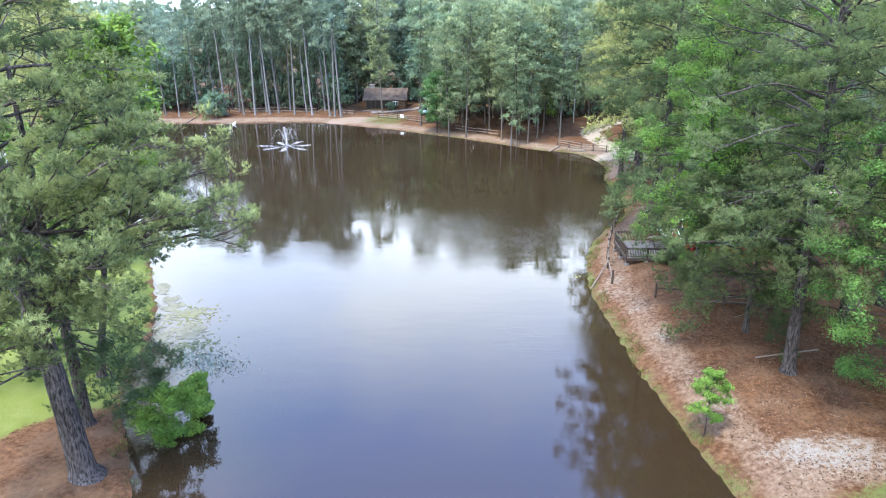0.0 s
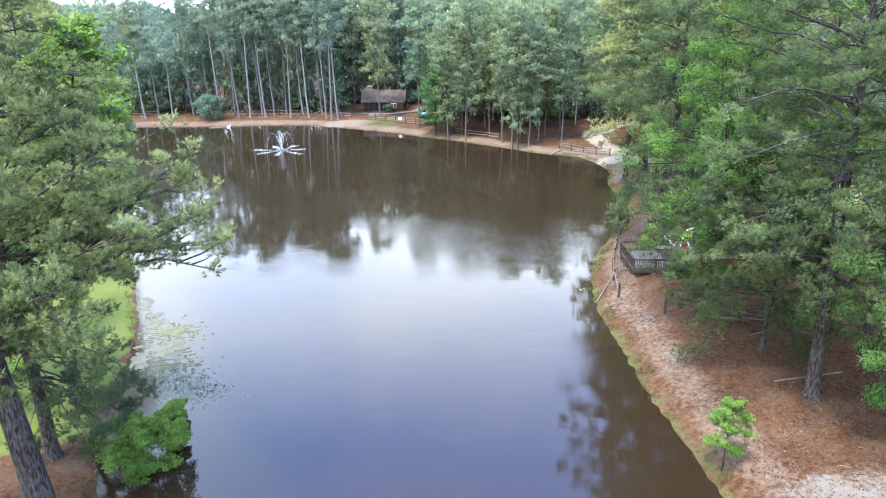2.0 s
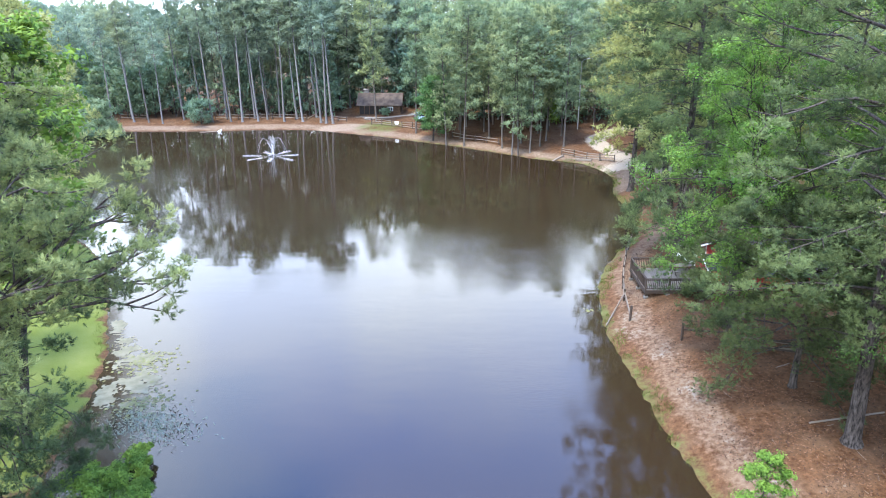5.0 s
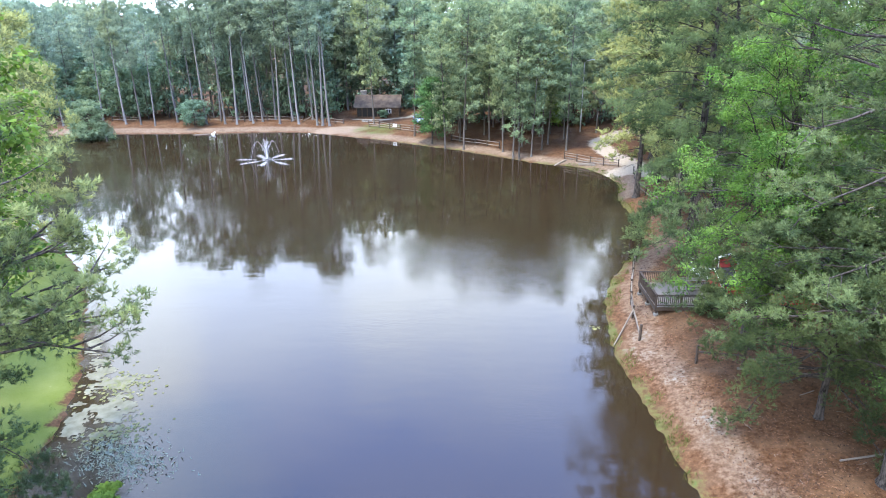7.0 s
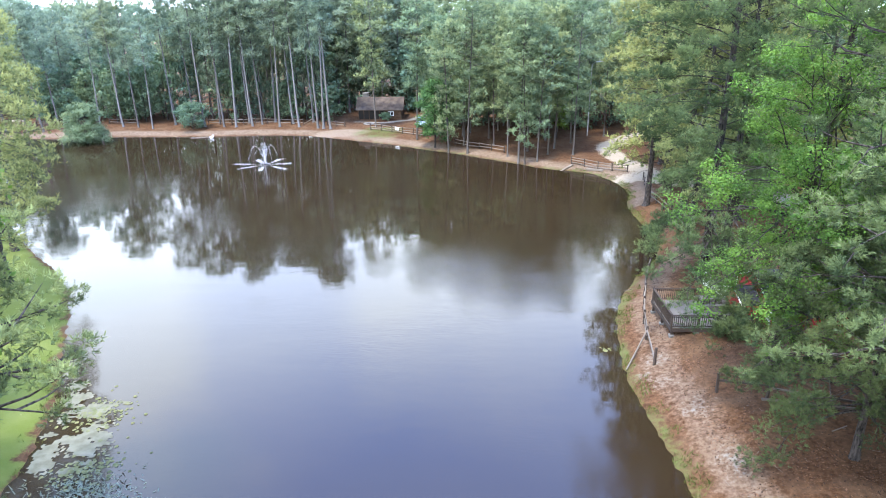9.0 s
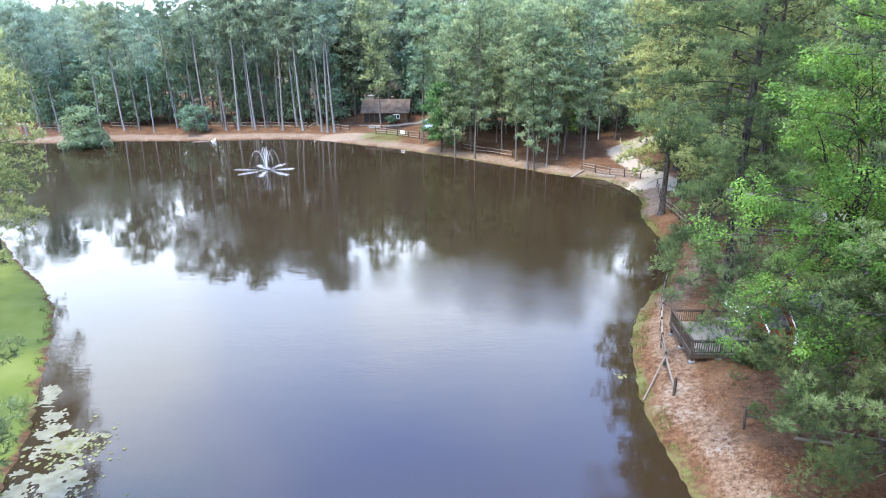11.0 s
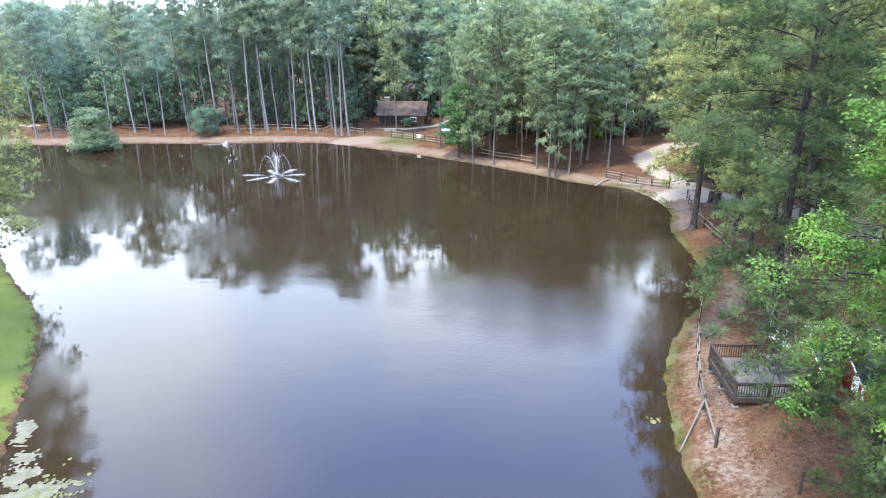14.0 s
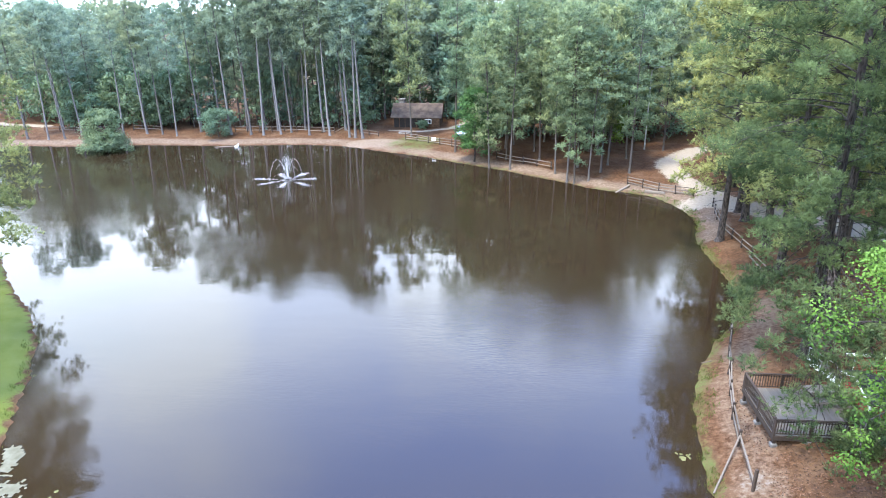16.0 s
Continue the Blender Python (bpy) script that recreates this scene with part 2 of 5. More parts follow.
col = k.mix(mask("sand", 0.22, 0.80, 0.55), straw, sand)
col = k.mix(mask("pale", 0.40, 0.80, 1.5), col, pale)
verge = k.mix(k.span(n3, 0.3, 0.7), (0.038, 0.058, 0.013), (0.086, 0.104, 0.029))
col = k.mix(mask("verge", 0.36, 0.80, 1.0), col, verge)
col = k.mix(mask("grass", 0.40, 0.70, 1.0), col, grass)
col = k.mix(mask("road", 0.40, 0.66, 1.3), col, gravel)
k.b.inputs["Specular IOR Level"].default_value = 0.08
k.color(col).bump(k.op("ADD", n2, k.op("MULTIPLY", n3, 0.5)), 0.8, 0.06)
GROUND = k.m


# ---- mesh helpers ----
def np_mesh(name, verts, faces, mat, tint=None, smooth=False):
    me = bpy.data.meshes.new(name)
    verts, faces = np.asarray(verts, np.float32), np.asarray(faces, np.int32)
    me.vertices.add(len(verts))
    me.vertices.foreach_set("co", verts.ravel())
    kf = faces.shape[1]
    me.loops.add(faces.size)
    me.loops.foreach_set("vertex_index", faces.ravel())
    me.polygons.add(len(faces))
    me.polygons.foreach_set("loop_start", np.arange(0, faces.size, kf, dtype=np.int32))
    me.polygons.foreach_set("use_smooth", np.full(len(faces), smooth))
    if tint is not None:
        me.attributes.new("tint", "FLOAT", "POINT").data.foreach_set("value", np.asarray(tint, np.float32))
    me.update(calc_edges=True)
    me.materials.append(mat)
    return me


def part(name, mesh, parent, label=""):
    ob = new(name, mesh)
    ob.parent = parent
    return tagged(ob, label)


def bm_mesh(name, bm, mat, smooth=False):
    me = bpy.data.meshes.new(name)
    bmesh.ops.recalc_face_normals(bm, faces=bm.faces)
    bm.to_mesh(me)
    bm.free()
    for p in me.polygons:
        p.use_smooth = smooth
    me.materials.append(mat)
    return me


def add_box(bm, lo, hi, m=None):
    c = [(a + b) / 2 for a, b in zip(lo, hi)]
    s = [abs(b - a) for a, b in zip(lo, hi)]
    mat = (m or Matrix()) @ Matrix.Translation(c) @ Matrix.Diagonal((*s, 1))
    return bmesh.ops.create_cube(bm, size=1, matrix=mat)["verts"]


def box(lo, hi, mat, bevel=0.012, name="box"):
    bm = bmesh.new()
    add_box(bm, lo, hi)
    if bevel:
        bmesh.ops.bevel(bm, geom=bm.edges[:], offset=bevel, segments=1, affect="EDGES")
    return bm_mesh(name, bm, mat)


def beam(a, b, w, h, mat, bevel=0.008, name="beam"):
    """A squared timber from a to b."""
    a, b = Vector(a), Vector(b)
    d = b - a
    q = d.to_track_quat("X", "Z").to_matrix().to_4x4()
    bm = bmesh.new()
    add_box(bm, (0, -w / 2, -h / 2), (d.length, w / 2, h / 2))
    if bevel:
        bmesh.ops.bevel(bm, geom=bm.edges[:], offset=bevel, segments=1, affect="EDGES")
    bm.transform(Matrix.Translation(a) @ q)
    return bm_mesh(name, bm, mat)


def tube(path, radii, sides=6, cap=True):
    """Verts and triangles of a round limb along path."""
    p, r = np.asarray(path, float), np.asarray(radii, float)
    n = len(p)
    t = np.gradient(p, axis=0)
    t /= np.linalg.norm(t, axis=1)[:, None] + 1e-9
    up = np.where(np.abs(t[:, 2:3]) > 0.9, np.array([[1.0, 0, 0]]), np.array([[0, 0, 1.0]]))
    u = np.cross(t, up)
    u /= np.linalg.norm(u, axis=1)[:, None] + 1e-9
    v = np.cross(t, u)
    a = np.linspace(0, 2 * np.pi, sides, endpoint=False)
    ring = u[:, None] * np.cos(a)[None, :, None] + v[:, None] * np.sin(a)[None, :, None]
    verts = (p[:, None] + ring * r[:, None, None]).reshape(-1, 3)
    i, j = np.meshgrid(np.arange(n - 1), np.arange(sides), indexing="ij")
    a0, a1 = (i * sides + j).ravel(), (i * sides + (j + 1) % sides).ravel()
    b0, b1 = a0 + sides, a1 + sides
    tris = np.concatenate([np.stack([a0, a1, b1], 1), np.stack([a0, b1, b0], 1)])
    return verts, tris


def joined(pieces):
    vs, fs, o = [], [], 0
    for v, f in pieces:
        vs.append(v)
        fs.append(f + o)
        o += len(v)
    return np.concatenate(vs), np.concatenate(fs)


def unit(v):
    return v / (np.linalg.norm(v, axis=-1, keepdims=True) + 1e-9)


def needle_tufts(rng, pos, axis, size, tint, needles, width, loose=0.0):
    """Pine tufts: every needle a slim triangle springing from a short shoot."""
    n = len(pos)
    ax = unit(axis)
    ref = unit(rng.normal(size=(n, 3)))
    u = unit(np.cross(ax, ref))
    v = np.cross(ax, u)
    s = rng.random((n, needles))
    phi = rng.random((n, needles)) * 2 * np.pi
    flare = np.radians(24 + 52 * (1 - s) * (0.6 + 0.4 * rng.random((n, needles))))
    d = ax[:, None] * np.cos(flare)[..., None] + (u[:, None] * np.cos(phi)[..., None] + v[:, None] * np.sin(phi)[..., None]) * np.sin(flare)[..., None]
    root = pos[:, None] + ax[:, None] * ((s - 0.5) * 0.7 * size[:, None])[..., None] + rng.normal(size=(n, needles, 3)) * (loose * size)[:, None, None] * np.array([1, 1, 0.5])
    ln = size[:, None] * (0.6 + 0.4 * rng.random((n, needles)))
    tip = root + d * ln[..., None] - np.array([0, 0, 1.0]) * (0.10 * ln)[..., None]
    side = unit(np.cross(d, unit(rng.normal(size=d.shape)))) * (width * (0.7 + 0.6 * rng.random((n, needles))))[..., None]
    verts = np.stack([root + side, tip, root - side], 2).reshape(-1, 3)
    faces = np.arange(n * needles)[:, None] * 3 + np.array([0, 1, 2])
    tt = np.clip(tint[:, None] + 0.25 * (s - 0.5) + rng.normal(0, 0.07, s.shape), 0, 1)
    return verts, faces, np.repeat(tt.ravel(), 3)


def leaf_blades(rng, c, nrm, leaf, tint):
    """Broad leaves at c facing nrm: each one a folded rhomb, far off a single triangle."""
    d = unit(np.cross(nrm, unit(rng.normal(size=nrm.shape))))
    w = np.cross(nrm, d)
    ln = leaf * (0.7 + 0.6 * rng.random(len(c)))[:, None]
    tt = np.clip(tint + rng.normal(0, 0.13, len(c)), 0, 1)
    if leaf > 0.15:
        verts = np.stack([c - d * ln, c + w * ln * 0.9, c + d * ln], 1).reshape(-1, 3)
        return verts, np.arange(len(c) * 3).reshape(-1, 3), np.repeat(tt, 3)
    verts = np.stack([c - d * ln, c + w * ln * 0.6 - nrm * ln * 0.14, c + d * ln, c - w * ln * 0.6 - nrm * ln * 0.14], 1).reshape(-1, 3)
    f = np.arange(len(c))[:, None] * 4
    return verts, np.concatenate([f + np.array([0, 1, 2]), f + np.array([0, 2, 3])]), np.repeat(tt, 4)


def grow(rng, height, crown_from, reach, limbs, trunk_r, lean, shape, detail, lift=0.25, droop=0.3, bias=None, extra=(), sides=8, twigs=6, bare=0.25, pad=0.6, dead=0, stout=0.0095):
    """Trunk, limbs and twigs; returns the wood and the middle, radius and way of the clump of leaves at each twig's end."""
    zs = np.linspace(0, height, 9)
    bend = np.cumsum(rng.normal(0, 0.012 * height / 9, (9, 2)), axis=0)
    path = np.stack([lean[0] * zs / height + bend[:, 0], lean[1] * zs / height + bend[:, 1], zs], 1)
    path[0, :2] = 0
    rad = trunk_r * np.clip(1 - 0.86 * zs / height, 0.05, 1)
    foot = path[1] - path[0]
    tp = np.concatenate([path[:1] - foot * 0.05, path[:1] + foot * 0.03, path[:1] + foot * 0.10, path[:1] + foot * 0.3, path[1:]])
    wood = [tube(tp, np.concatenate([trunk_r * np.array([1.75, 1.42, 1.14, 1.02]), rad[1:]]), sides)]
    middle, radius, heading = [], [], []
    todo = []
    for i in range(limbs):
        f = (i + rng.random()) / limbs
        z = crown_from + (height - crown_from) * f ** 0.92
        az = i * 2.399 + rng.normal(0, 0.35)
        ln = reach * shape(f) * (0.75 + 0.45 * rng.random())
        if bias is not None:
            ln *= 1 + bias[1] * math.cos(az - bias[0])
        todo.append((z, az, ln, lift + 0.55 * f + rng.normal(0, 0.1), True))
    todo += [(*e, True) for e in extra]
    for i in range(dead):
        todo.append((crown_from * rng.uniform(0.55, 1.25), rng.random() * 6.28, reach * rng.uniform(0.2, 0.55), rng.normal(0.15, 0.2), False))
    for z, az, ln, rise, leafy in todo:
        fz = min(z / height * 8, 7.999)
        b0 = path[int(fz)] + (path[int(fz) + 1] - path[int(fz)]) * (fz % 1)
        m = 8 if detail > 1 else 6 if detail > 0 else 3
        s = np.linspace(0, 1, m)
        wob = np.cumsum(rng.normal(0, 0.07 if detail > 1 else 0.05, m)) * ln
        dirx, diry = math.cos(az), math.sin(az)
        q = np.stack([b0[0] + dirx * ln * s - diry * wob * s, b0[1] + diry * ln * s + dirx * wob * s,
                      b0[2] + ln * (rise * s - droop * s ** 2 * (0.6 + 0.5 * rng.random())) + np.cumsum(rng.normal(0, 0.028, m)) * ln * s], 1)
        lr = min(trunk_r * 0.3, stout * ln + 0.015)
        wood.append(tube(q, lr * (1 - 0.85 * s), 5 if detail > 1 else 3))
        if leafy:
            middle.append(q[-1])
            radius.append(pad * (0.75 + 0.4 * rng.random()))
            heading.append(unit(q[-1] - q[-2]))
        for tnum in range(twigs if leafy else 3):
            ft = bare + (1 - bare) * (tnum + rng.random()) / twigs
            ii = min(int(ft * (m - 1)), m - 2)
            o = q[ii] + (q[ii + 1] - q[ii]) * (ft * (m - 1) - ii)
            along = unit(q[ii + 1] - q[ii])
            sidev = np.array([-along[1], along[0], 0]) * (1 if tnum % 2 else -1)
            way = unit(along * (0.6 + 0.5 * rng.random()) + sidev * (0.55 + 0.7 * rng.random()) * (1.1 - 0.6 * ft) + np.array([0, 0, rng.normal(0.14, 0.26)]))
            tl = (0.14 + 0.24 * rng.random()) * (ln * 0.8 + 0.8) * (1.15 - 0.5 * ft)
            e = o + way * tl
            if detail > 0:
                wood.append(tube(np.stack([o, (o + e) / 2 + np.array([0, 0, -0.05 * tl]), e]), np.array([lr * 0.35, lr * 0.25, 0.008]), 3))
            if leafy:
                middle.append(e)
                radius.append(pad * (0.6 + 0.7 * rng.random()))
                heading.append(way)
    return joined(wood), np.array(middle), np.array(radius), np.array(heading)


def clump_points(rng, middle, radius, per, flat, up):
    """Places on and in the upper shell of every clump, with the way that each faces."""
    n = len(middle)
    way = unit(rng.normal(size=(n, per, 3)) + np.array([0, 0, up]))
    out = (0.45 + 0.55 * np.sqrt(rng.random((n, per))))[..., None]
    lump = 1 + 0.25 * rng.normal(size=(n, per, 1))
    return middle[:, None] + way * out * lump * radius[:, None, None] * np.array([1, 1, flat]), way, out[..., 0]


def pine_shape(f):
    return 0.50 + 0.62 * math.sin(math.pi * min(1, f * 0.86 + 0.12)) if f < 0.82 else 0.34 + (1 - f) * 3.0


def far_pine_shape(f):
    return 0.42 + 0.25 * math.sin(17 * f) ** 2 if f < 0.42 else pine_shape(f)


def oak_shape(f):
    return max(0.25, math.sin(math.pi * (0.22 + 0.72 * f)))


def pine_meshes(seed, height, crown_from, reach, limbs, trunk_r, detail, lean=(0, 0), bark=None, mat=None, dense=1.0, **kw):
    rng = np.random.default_rng(seed)
    per, needles, width, size, pad = {3: (26, 13, 0.0165, 0.22, 0.50), 2: (23, 10, 0.0205, 0.28, 0.58), 1: (9, 7, 0.050, 0.46, 0.74), 0: (5, 6, 0.070, 0.64, 0.74), -1: (6, 4, 0.16, 1.05, 1.25)}[detail]
    kw.setdefault("pad", pad)
    wood, middle, radius, heading = grow(rng, height, crown_from, reach, limbs, trunk_r, lean, pine_shape if detail > 0 else far_pine_shape, detail, **kw)
    n, per = len(middle), int(per * dense)
    pos, way, out = clump_points(rng, middle, radius, per, 0.74, 0.40)
    axis = way * 0.9 + heading[:, None] * 0.15 + np.array([0, 0, 0.75])
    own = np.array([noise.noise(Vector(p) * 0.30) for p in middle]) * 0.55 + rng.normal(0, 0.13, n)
    # tufts tinted as if lit: paler facing up and outward, darker inside clumps
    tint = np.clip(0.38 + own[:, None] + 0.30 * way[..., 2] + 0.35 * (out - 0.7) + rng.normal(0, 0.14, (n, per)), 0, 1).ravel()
    pos, axis = pos.reshape(-1, 3), axis.reshape(-1, 3)
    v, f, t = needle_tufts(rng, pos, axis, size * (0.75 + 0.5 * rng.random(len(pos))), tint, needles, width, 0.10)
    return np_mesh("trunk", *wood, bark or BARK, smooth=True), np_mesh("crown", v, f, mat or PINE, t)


def broad_meshes(seed, height, crown_from, reach, limbs, trunk_r, detail, lean=(0, 0), mat=None, dense=1.0, leaf_size=None, **kw):
    rng = np.random.default_rng(seed)
    per, leaf, pad = {2: (140, 0.066, 0.64), 1: (28, 0.145, 0.76), 0: (20, 0.20, 0.85), -1: (9, 0.34, 1.0)}[detail]
    leaf = leaf_size or leaf
    kw.setdefault("pad", pad)
    wood, middle, radius, heading = grow(rng, height, crown_from, reach, limbs, trunk_r, lean, oak_shape, detail, lift=0.45, droop=0.35, **kw)
    n, per = len(middle), int(per * dense)
    pos, way, out = clump_points(rng, middle, radius, per, 0.76, 0.40)
    nrm = unit(way * 0.8 + rng.normal(size=way.shape) * 0.45 + np.array([0, 0, 0.55]))
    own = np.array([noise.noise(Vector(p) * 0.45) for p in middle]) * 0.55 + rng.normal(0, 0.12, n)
    # clump shade put into the leaf tint: paler on top, darker within
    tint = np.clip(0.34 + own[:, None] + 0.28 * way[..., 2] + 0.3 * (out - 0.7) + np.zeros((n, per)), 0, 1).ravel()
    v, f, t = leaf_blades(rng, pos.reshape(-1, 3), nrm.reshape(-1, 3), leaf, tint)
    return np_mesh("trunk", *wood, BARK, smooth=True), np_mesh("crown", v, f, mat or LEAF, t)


def tree(name, meshes, x, y, turn=0.0, size=1.0, label="", category="tree", group="", z=None):
    e = new(name)
    e.matrix_world = pose(x, y, (height_at(x, y) if z is None else z) - 0.05, 0, 0, turn) @ Matrix.Scale(size, 4)
    part("trunk", meshes[0], e)
    part("crown", meshes[1], e)
    return tagged(e, label, category, group)


# ---- the ground and the pond ----
SHORE_EAST = [
    (15.5, 20), (14.5, 26.9), (13.5, 34), (12.8, 40), (12.6, 46), (12.1, 51), (12.6, 56), (14.0, 62.5), (16.6, 68.3),
    (19.5, 72), (21.4, 77), (21.8, 85), (21.4, 91.5), (23.2, 96), (23.4, 101), (22.0, 105.5), (20.5, 108.2), (17.4, 109.8), (13.7, 111.2),
    (10.2, 114.7), (6.2, 117.6), (2, 121.2), (-2.4, 123.9), (-7.2, 127.2), (-12.2, 130.7), (-17.3, 133), (-22.9, 136.3), (-28, 138.3)]
SHORE_WEST = [
    (-36, 138.6), (-44, 137.2), (-54, 136.8), (-64, 137), (-73, 134.6), (-84, 135), (-96, 131), (-102, 118), (-96, 104), (-80, 95), (-62, 90), (-50, 85),
    (-41, 74.8), (-36.6, 71), (-32.4, 66), (-29.8, 61.6), (-27.8, 57.5), (-25.6, 53), (-23.4, 48.2), (-22, 44), (-21, 38), (-19.8, 34), (-17.8, 31), (-16.6, 28.5), (-14.5, 24), (-12, 16), (-6, 6), (6, 4), (13, 12)]
SHORE = np.array(SHORE_EAST + SHORE_WEST)


def smooth_loop(p, times=2):
    for _ in range(times):
        nxt = np.roll(p, -1, axis=0)
        p = np.stack([0.75 * p + 0.25 * nxt, 0.25 * p + 0.75 * nxt], 1).reshape(-1, 2)
    return p


LOOP = smooth_loop(SHORE)


def near_line(pts, line):
    """Distance of points to a polyline."""
    best = np.full(len(pts), 1e9)
    for a, b in zip(line[:-1], line[1:]):
        d = b - a
        t = np.clip(((pts - a) @ d) / (d @ d), 0, 1)
        best = np.minimum(best, np.hypot(*(pts - a - t[:, None] * d).T))
    return best


def shore_distance(pts):
    """Metres from the waterline, positive on land."""
    ring = np.concatenate([LOOP, LOOP[:1]])
    dist = near_line(pts, ring)
    inside = np.zeros(len(pts), bool)
    for (x0, y0), (x1, y1) in zip(ring[:-1], ring[1:]):
        if y0 != y1:
            cross = ((y0 > pts[:, 1]) != (y1 > pts[:, 1])) & (pts[:, 0] < (x1 - x0) * (pts[:, 1] - y0) / (y1 - y0) + x0)
            inside ^= cross
    x, y = pts.T
    ragged = 0.16 * np.sin(1.9 * x + 2.3 * np.sin(0.8 * y)) * np.sin(1.4 * y + 1.7) + 0.10 * np.sin(4.1 * y + 1.3 * x) * np.sin(3.3 * x)
    return np.where(inside, -dist, dist) + ragged


def ramp01(v, a, b):
    t = np.clip((v - a) / (b - a), 0, 1)
    return t * t * (3 - 2 * t)


def heights(pts, d):
    far = ramp01(pts[:, 1], 80, 108)
    left = ramp01(-pts[:, 0], -5, 12)
    top = 2.1 * (1 - far) * (1 - left) + 1.0 * far + 0.8 * left * (1 - far)
    land = top * (1 - np.exp(-np.maximum(d, 0) / 3.6)) + 0.03
    wob = 0.10 * np.sin(pts[:, 0] * 0.41 + 1.3 * np.sin(pts[:, 1] * 0.23)) * np.cos(pts[:, 1] * 0.37) * ramp01(d, 0.5, 4)
    return np.where(d > 0, land + wob, np.maximum(-1.6, d * 0.45))


def height_at(x, y):
    p = np.array([[x, y]], float)
    return float(heights(p, shore_distance(p))[0])


def stretched(lo, hi, step, end):
    mid = np.arange(lo, hi + step, step)
    grow_ = step * 1.35 ** np.arange(1, 40)
    out = np.cumsum(grow_)
    out = out[out < end]
    return np.concatenate([lo - out[::-1], mid, mid[-1] + out])


gx, gy = stretched(-90, 46, 0.7, 2500), stretched(18, 152, 0.7, 2500)
GX, GY = np.meshgrid(gx, gy)
gp = np.stack([GX.ravel(), GY.ravel()], 1)
gd = shore_distance(gp)
gz = heights(gp, gd)
nx_, ny_ = len(gx), len(gy)
ii, jj = np.meshgrid(np.arange(ny_ - 1), np.arange(nx_ - 1), indexing="ij")
q0 = (ii * nx_ + jj).ravel()
me = np_mesh("ground", np.column_stack([gp, gz]), np.stack([q0, q0 + 1, q0 + nx_ + 1, q0 + nx_], 1), GROUND, smooth=True)
ground = tagged(new("ground", me), "pine-straw ground with grass, sand and gravel round a pond", "ground", kind="structure")

ROAD = [np.array(r, float) for r in (
    [(90, 150), (50, 140), (32, 132), (25.5, 122), (25.6, 114), (29, 102)],
    [(29, 102), (36, 92), (42, 80), (60, 68), (140, 40)],
    [(-19, 147.6), (-13, 147.2), (-8, 150), (-5, 158), (4, 175)],
    [(31, 101), (27, 104), (24.6, 103)],
    [(-140, 156), (-104, 152), (-88, 149)])]
road = np.zeros(len(gp))
for line, w in zip(ROAD, (1.8, 2.9, 0.6, 1.9, 1.3)):
    road = np.maximum(road, 1 - ramp01(near_line(gp, line), w * 0.3, w * 1.7))
lawn = ramp01(-gp[:, 0], 12, 19) * (1 - ramp01(gp[:, 1], 84, 100)) * ramp01(gd, 0.0, 0.5)
bare = 1 - ramp01(np.hypot(gp[:, 0] + 19.5, (gp[:, 1] - 28) * 0.9), 4.5, 6.5)
lawn = lawn * (1 - bare)
strip = (1 - ramp01(gd, 0.3, 1.1)) * ramp01(gp[:, 0], -30, -5) * 0.52
strip = np.maximum(strip, 0.55 * (1 - ramp01(np.hypot(gp[:, 0] + 13, gp[:, 1] - 137.5), 3, 8)))
roadside = ramp01(gp[:, 0], 40, 48) * 0.8 * (1 - ramp01(gp[:, 1], 105, 120))
grass_v = np.maximum(lawn, roadside)
sand_v = 0.45 * (1 - ramp01(np.abs(gd - 2.2), 0.5, 2.2)) * (gp[:, 0] > 5) * (gp[:, 1] < 75)
sand_v = np.maximum(sand_v, 0.66 * (1 - ramp01(np.hypot((gp[:, 0] - 19.5) * 0.5, gp[:, 1] - 28.0), 0.8, 3.0)))
sand_v = np.maximum(sand_v, 0.62 * (1 - ramp01(np.abs(gd - 1.6), 0.6, 2.4)) * (gp[:, 1] > 90))
sand_v = np.maximum(sand_v, 1.25 * (1 - ramp01(np.hypot((gp[:, 0] + 20.5) * 0.42, gp[:, 1] - 138.0), 1.2, 3.2)))
sand_v = np.maximum(sand_v, 0.6 * (1 - ramp01(np.hypot(gp[:, 0] - 25, gp[:, 1] - 106), 3, 8)))
pale_v = 0.66 * (1 - ramp01(np.hypot((gp[:, 0] - 19.2) * 0.42, gp[:, 1] - 28.6 + 0.10 * (gp[:, 0] - 19.2)), 0.5, 2.3))
for px, py, pr in ((13.6, 50.2, 1.5), (14.6, 46.6, 1.3), (15.2, 42.0, 1.2), (14.2, 53.0, 1.0), (15.4, 37.0, 0.9), (16.0, 33.6, 1.1)):
    pale_v = np.maximum(pale_v, 0.46 * (1 - ramp01(np.hypot(gp[:, 0] - px, (gp[:, 1] - py) * 0.7), 0.2 * pr, 1.5 * pr)))
strip = np.maximum(strip, 0.66 * (1 - ramp01(np.hypot((gp[:, 0] - 21) * 0.5, gp[:, 1] - 24.6), 1.0, 2.2)))
for nm, val in (("road", road), ("grass", grass_v), ("sand", sand_v), ("pale", pale_v), ("verge", strip)):
    me.attributes.new(nm, "FLOAT", "POINT").data.foreach_set("value", val.astype(np.float32))

me = np_mesh("water", [(-130, -10, 0), (60, -10, 0), (60, 150, 0), (-130, 150, 0)], [(0, 1, 2, 3)], WATER)
water = tagged(new("water", me), "still brown pond water mirroring sky and trees", "water", kind="structure")

